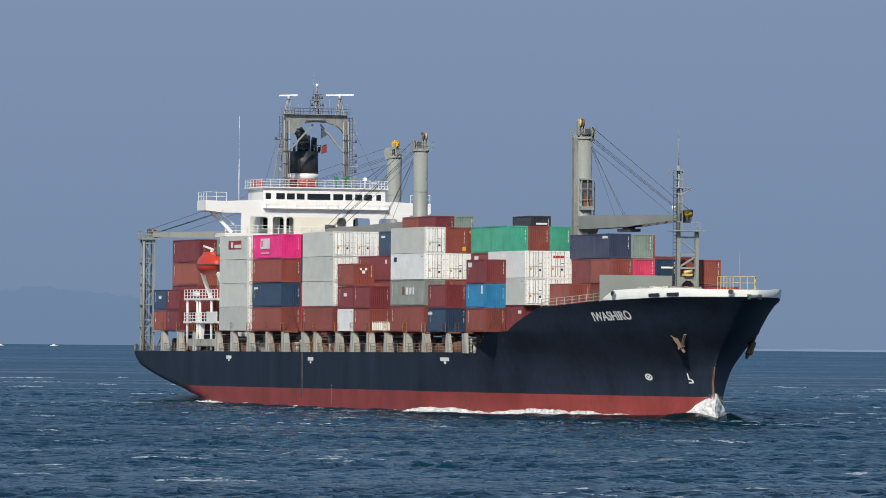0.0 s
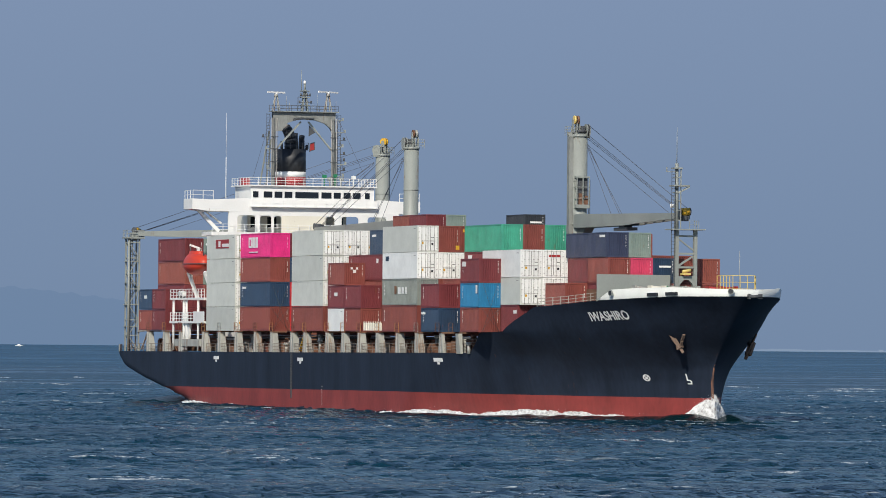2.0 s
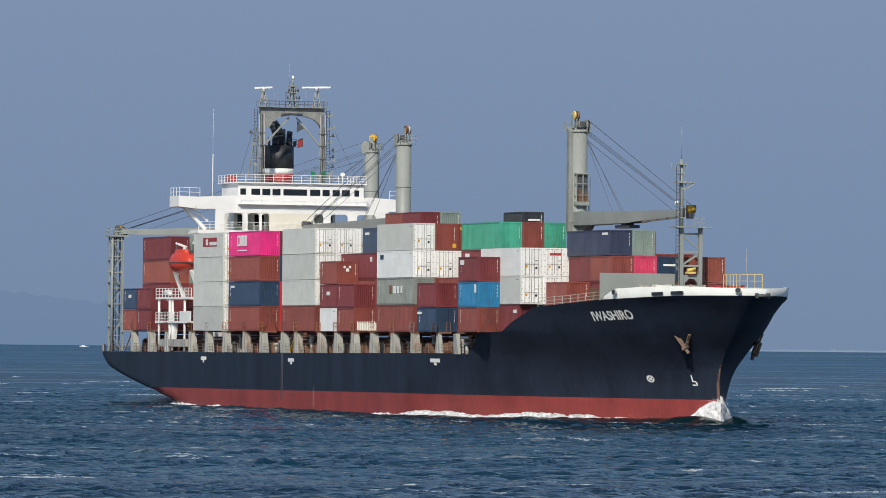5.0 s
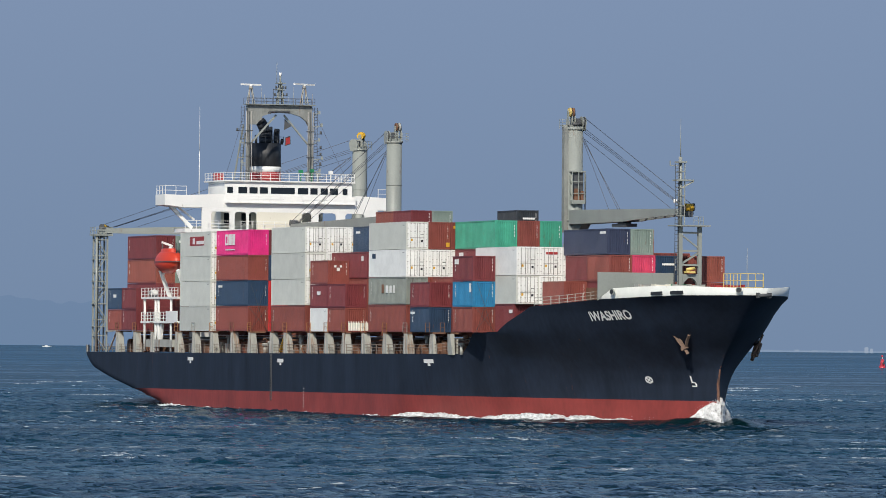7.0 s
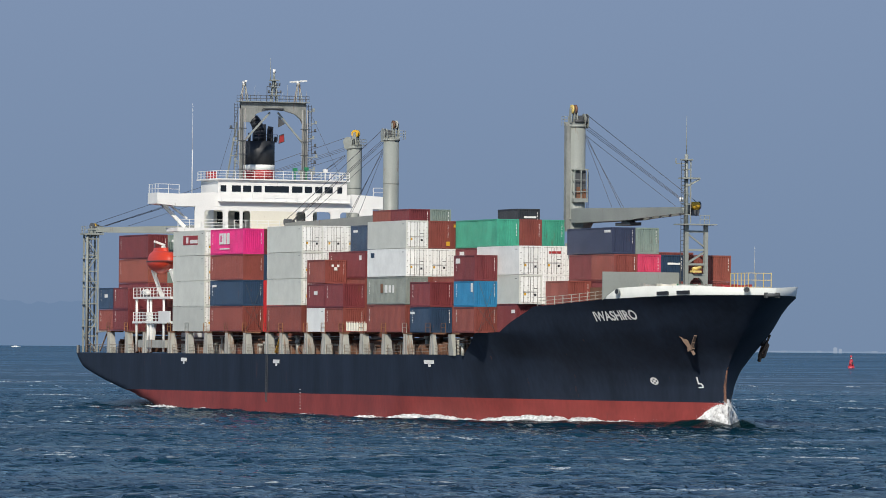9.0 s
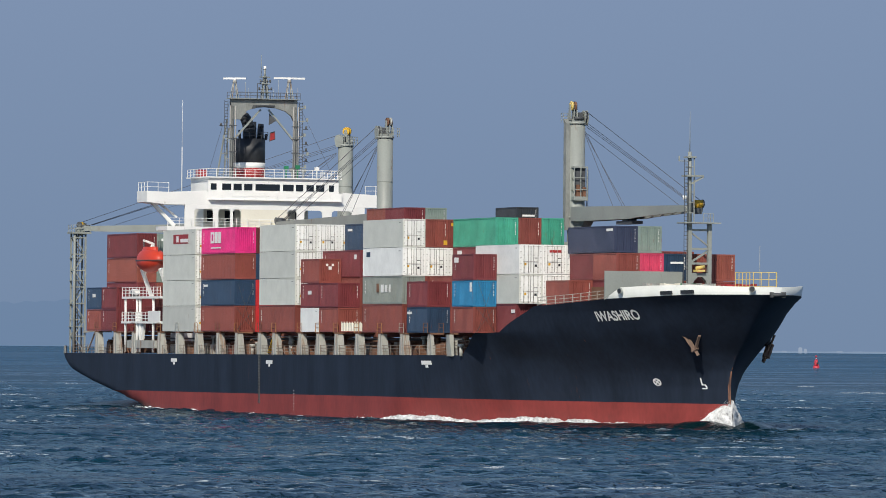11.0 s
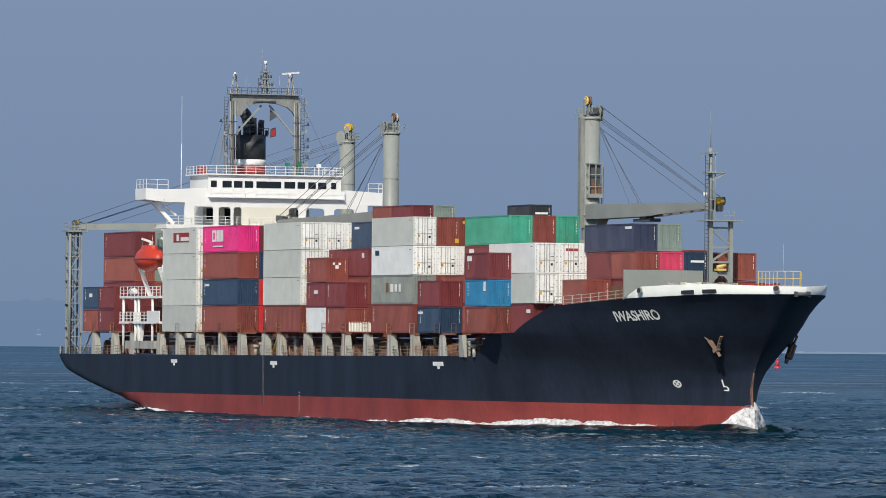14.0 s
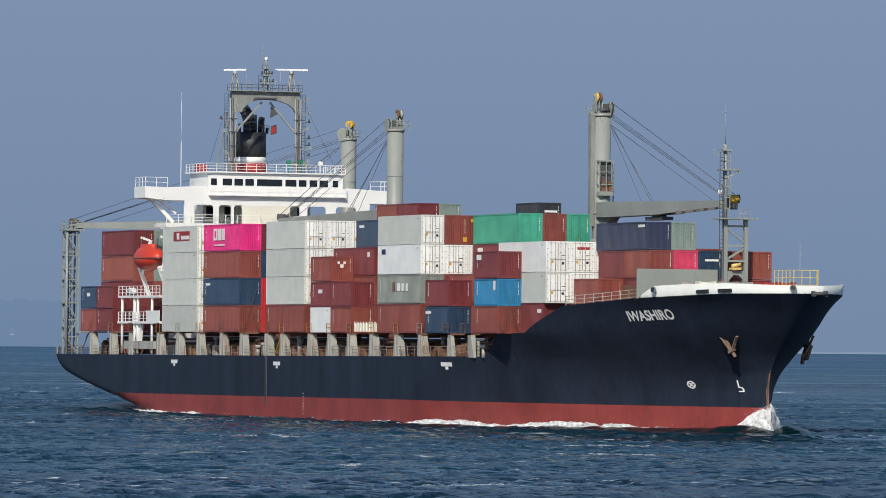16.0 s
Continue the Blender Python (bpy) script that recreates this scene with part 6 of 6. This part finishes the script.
def whitecaps():
    """Small crests breaking here and there on the open water, long across the line of sight."""
    s, r = Shape(), random.Random(21)
    c, d = math.cos(radians(160.5)), math.sin(radians(160.5))
    for i in range(85):
        u = 300 + 900 * r.random() ** 1.3
        v = r.uniform(-0.1, 0.1) * u
        long, high, lean = r.uniform(1.2, 5.5) * (1 + u / 700), r.uniform(0.05, 0.13) * (0.75 + u / 1100), r.gauss(0, 0.16)
        n, k, seed = int(long / 0.12), 5, i * 3.7
        base = len(s.v)
        for a in range(n + 1):
            t = a / n
            env = math.sin(math.pi * t) ** 0.8 * max(0.0, 0.62 + 0.9 * noise.noise((t * long * 0.9, seed, 0.0)) + 0.5 * noise.noise((t * long * 3.0, seed, 2.0)))
            for b in range(k):
                w = b / (k - 1)
                across = v + (t - 0.5) * long
                away = u + (t - 0.5) * long * lean + 0.5 * noise.noise((t * long * 0.5, seed, 5.0)) - 0.5 * w
                z = 0.06 + high * env * math.cos(0.5 * math.pi * w) + 0.03 * noise.noise((t * long * 5, w * 4, seed)) - 0.1 * w
                s.v.append((EYE[0] + away * c - across * d, EYE[1] + away * d + across * c, z - (0.25 if env < 0.05 else 0.0)))
        for a in range(n):
            for b in range(k - 1):
                q = base + a * k + b
                s.f.append((q, q + 1, q + k + 1, q + k))
                s.s.append(True)
    return s


caps = part("whitecaps", whitecaps(), CAPS)
tagged(caps, "small scattered white wave crests", "whitecaps", kind="stuff")


# ---- buoy and small craft ----
def buoy():
    x, y = far_at(math.degrees(2.725), 1920.0)
    b = new("navigation_buoy")
    tagged(b, "red lateral navigation buoy floating on the sea", "buoy")
    b.matrix_basis = pose(x, y, 0.0, 2, 1.5, 20) @ Matrix.Scale(0.86, 4)
    part("float", Shape().tube((0, 0, -0.8), (0, 0, 0.7), 1.25, n=24).tube((0, 0, 0.7), (0, 0, 0.95), 1.25, 0.9, 24), BUOY_RED, b, "red drum float")
    s = Shape().tube((0, 0, 0.95), (0, 0, 3.3), 0.72, 0.42, 12)
    for i in range(4):
        a = math.pi / 2 * i + 0.4
        s.beam((1.0 * math.cos(a), 1.0 * math.sin(a), 0.9), (0.4 * math.cos(a), 0.4 * math.sin(a), 3.6), 0.14)
    part("tower", s, BUOY_RED, b, "red tapered tower")
    part("lantern", Shape().tube((0, 0, 3.6), (0, 0, 4.1), 0.2, n=10), WHITE, b, "small white lantern")
    part("top_mark", Shape().tube((0, 0, 4.15), (0, 0, 4.9), 0.4, n=12), BUOY_RED, b, "red can topmark")
    part("hatch", Shape().box(0.6, 0.95, -0.4, 0.3, 1.6, 2.3), DARK, b, "dark panel on the tower")


buoy()


def launch(heading, dist, long, tall, turn):
    x, y = far_at(heading, dist)
    b = new("motor_boat")
    tagged(b, "small white motor boat far out on the sea", "boat", "boats near the horizon")
    b.matrix_basis = pose(x, y, 0.1, 0, 0, turn)
    part("boat_hull", Shape().prism([(-long / 2, -1.4), (long * 0.3, -1.4), (long / 2, 0), (long * 0.3, 1.4), (-long / 2, 1.4)], -0.3, tall * 0.45, [(-long / 2, -1.6), (long * 0.32, -1.6), (long * 0.56, 0), (long * 0.32, 1.6), (-long / 2, 1.6)]), MARK, b, "white hull")
    part("cabin", Shape().box(-long * 0.25, long * 0.15, -1.1, 1.1, tall * 0.45, tall), WHITE, b, "white cabin")
    return b


for heading, long, tall in ((165.56, 5.6, 1.1), (164.45, 6.4, 0.9), (166.09, 4.6, 1.0)):
    launch(heading, 4200.0, long, tall, 72)
# tanks are self-lit, the haze of the distance put into their colour
for h, d, w, t in ((156.29, 4700.0, 2.0, 4.3), (156.24, 4700.0, 1.5, 3.2)):
    x, y = far_at(h, d)
    tank = part("storage_tank", Shape().tube((0, 0, -1), (0, 0, t), w * 0.8, n=16).tube((0, 0, t), (0, 0, t + 0.6), w * 0.8, w * 0.3, 16), glow("pale_tank_painted_haze", (0.30, 0.37, 0.48), (0.32, 0.39, 0.5), 0, 10))
    tank.matrix_basis = pose(x, y, 0)
    tagged(tank, "pale storage tank on the far shore with painted haze", "tank")


# pale buildings along the far shore and one on the hillside, with its mast; self-lit, haze in the colour
HAZE_GLOW = glow("pale_walls_painted_haze", (0.255, 0.33, 0.45), (0.30, 0.37, 0.47), 0, 10)
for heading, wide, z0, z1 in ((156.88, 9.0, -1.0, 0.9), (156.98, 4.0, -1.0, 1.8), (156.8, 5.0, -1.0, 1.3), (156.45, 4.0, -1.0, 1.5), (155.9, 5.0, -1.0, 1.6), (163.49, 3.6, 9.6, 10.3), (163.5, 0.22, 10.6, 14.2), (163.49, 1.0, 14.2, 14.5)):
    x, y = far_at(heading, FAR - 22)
    b = part("backdrop_building", Shape().box(-2, 2, -wide / 2, wide / 2, z0, z1).prism([(-2, -wide / 2), (2, -wide / 2), (2, wide / 2), (-2, wide / 2)], z1, z1 + 0.3, [(-1, -wide / 2.2), (1, -wide / 2.2), (1, wide / 2.2), (-1, wide / 2.2)]), HAZE_GLOW)
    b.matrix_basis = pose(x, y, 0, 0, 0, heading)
    tagged(b, "pale building ashore with painted haze", "building", kind="structure")


# ---- all that moves ----
def motions():
    ahead = pose(SPEED * SECONDS, 0, 0)
    for ob, m in MOVERS:
        walk(ob, [(0, m), (SECONDS, ahead @ m)])
    for ob, k in FOAMS:
        walk(ob, [(i * 2.0, pose(SPEED * i * 2.0 - 1.1 * math.sin(i * 1.3 + k), 0, 0.06 * math.sin(i * 2.1 + 2 * k))) for i in range(9)])
    # each scanner turns once in about 2.5 s, at its own rate
    for (bar, at), rate, start in zip(RADARS, (145.85, 144.35), (0.42, 0.48)):
        walk(bar, [(i * 0.5, pose(*at, 0, 0, -18.0 - rate * (i * 0.5 - start))) for i in range(33)])
    for ob in (water, caps):
        walk(ob, [(0, pose(0, 0, 0)), (SECONDS, pose(-22, -9, 0))])


motions()
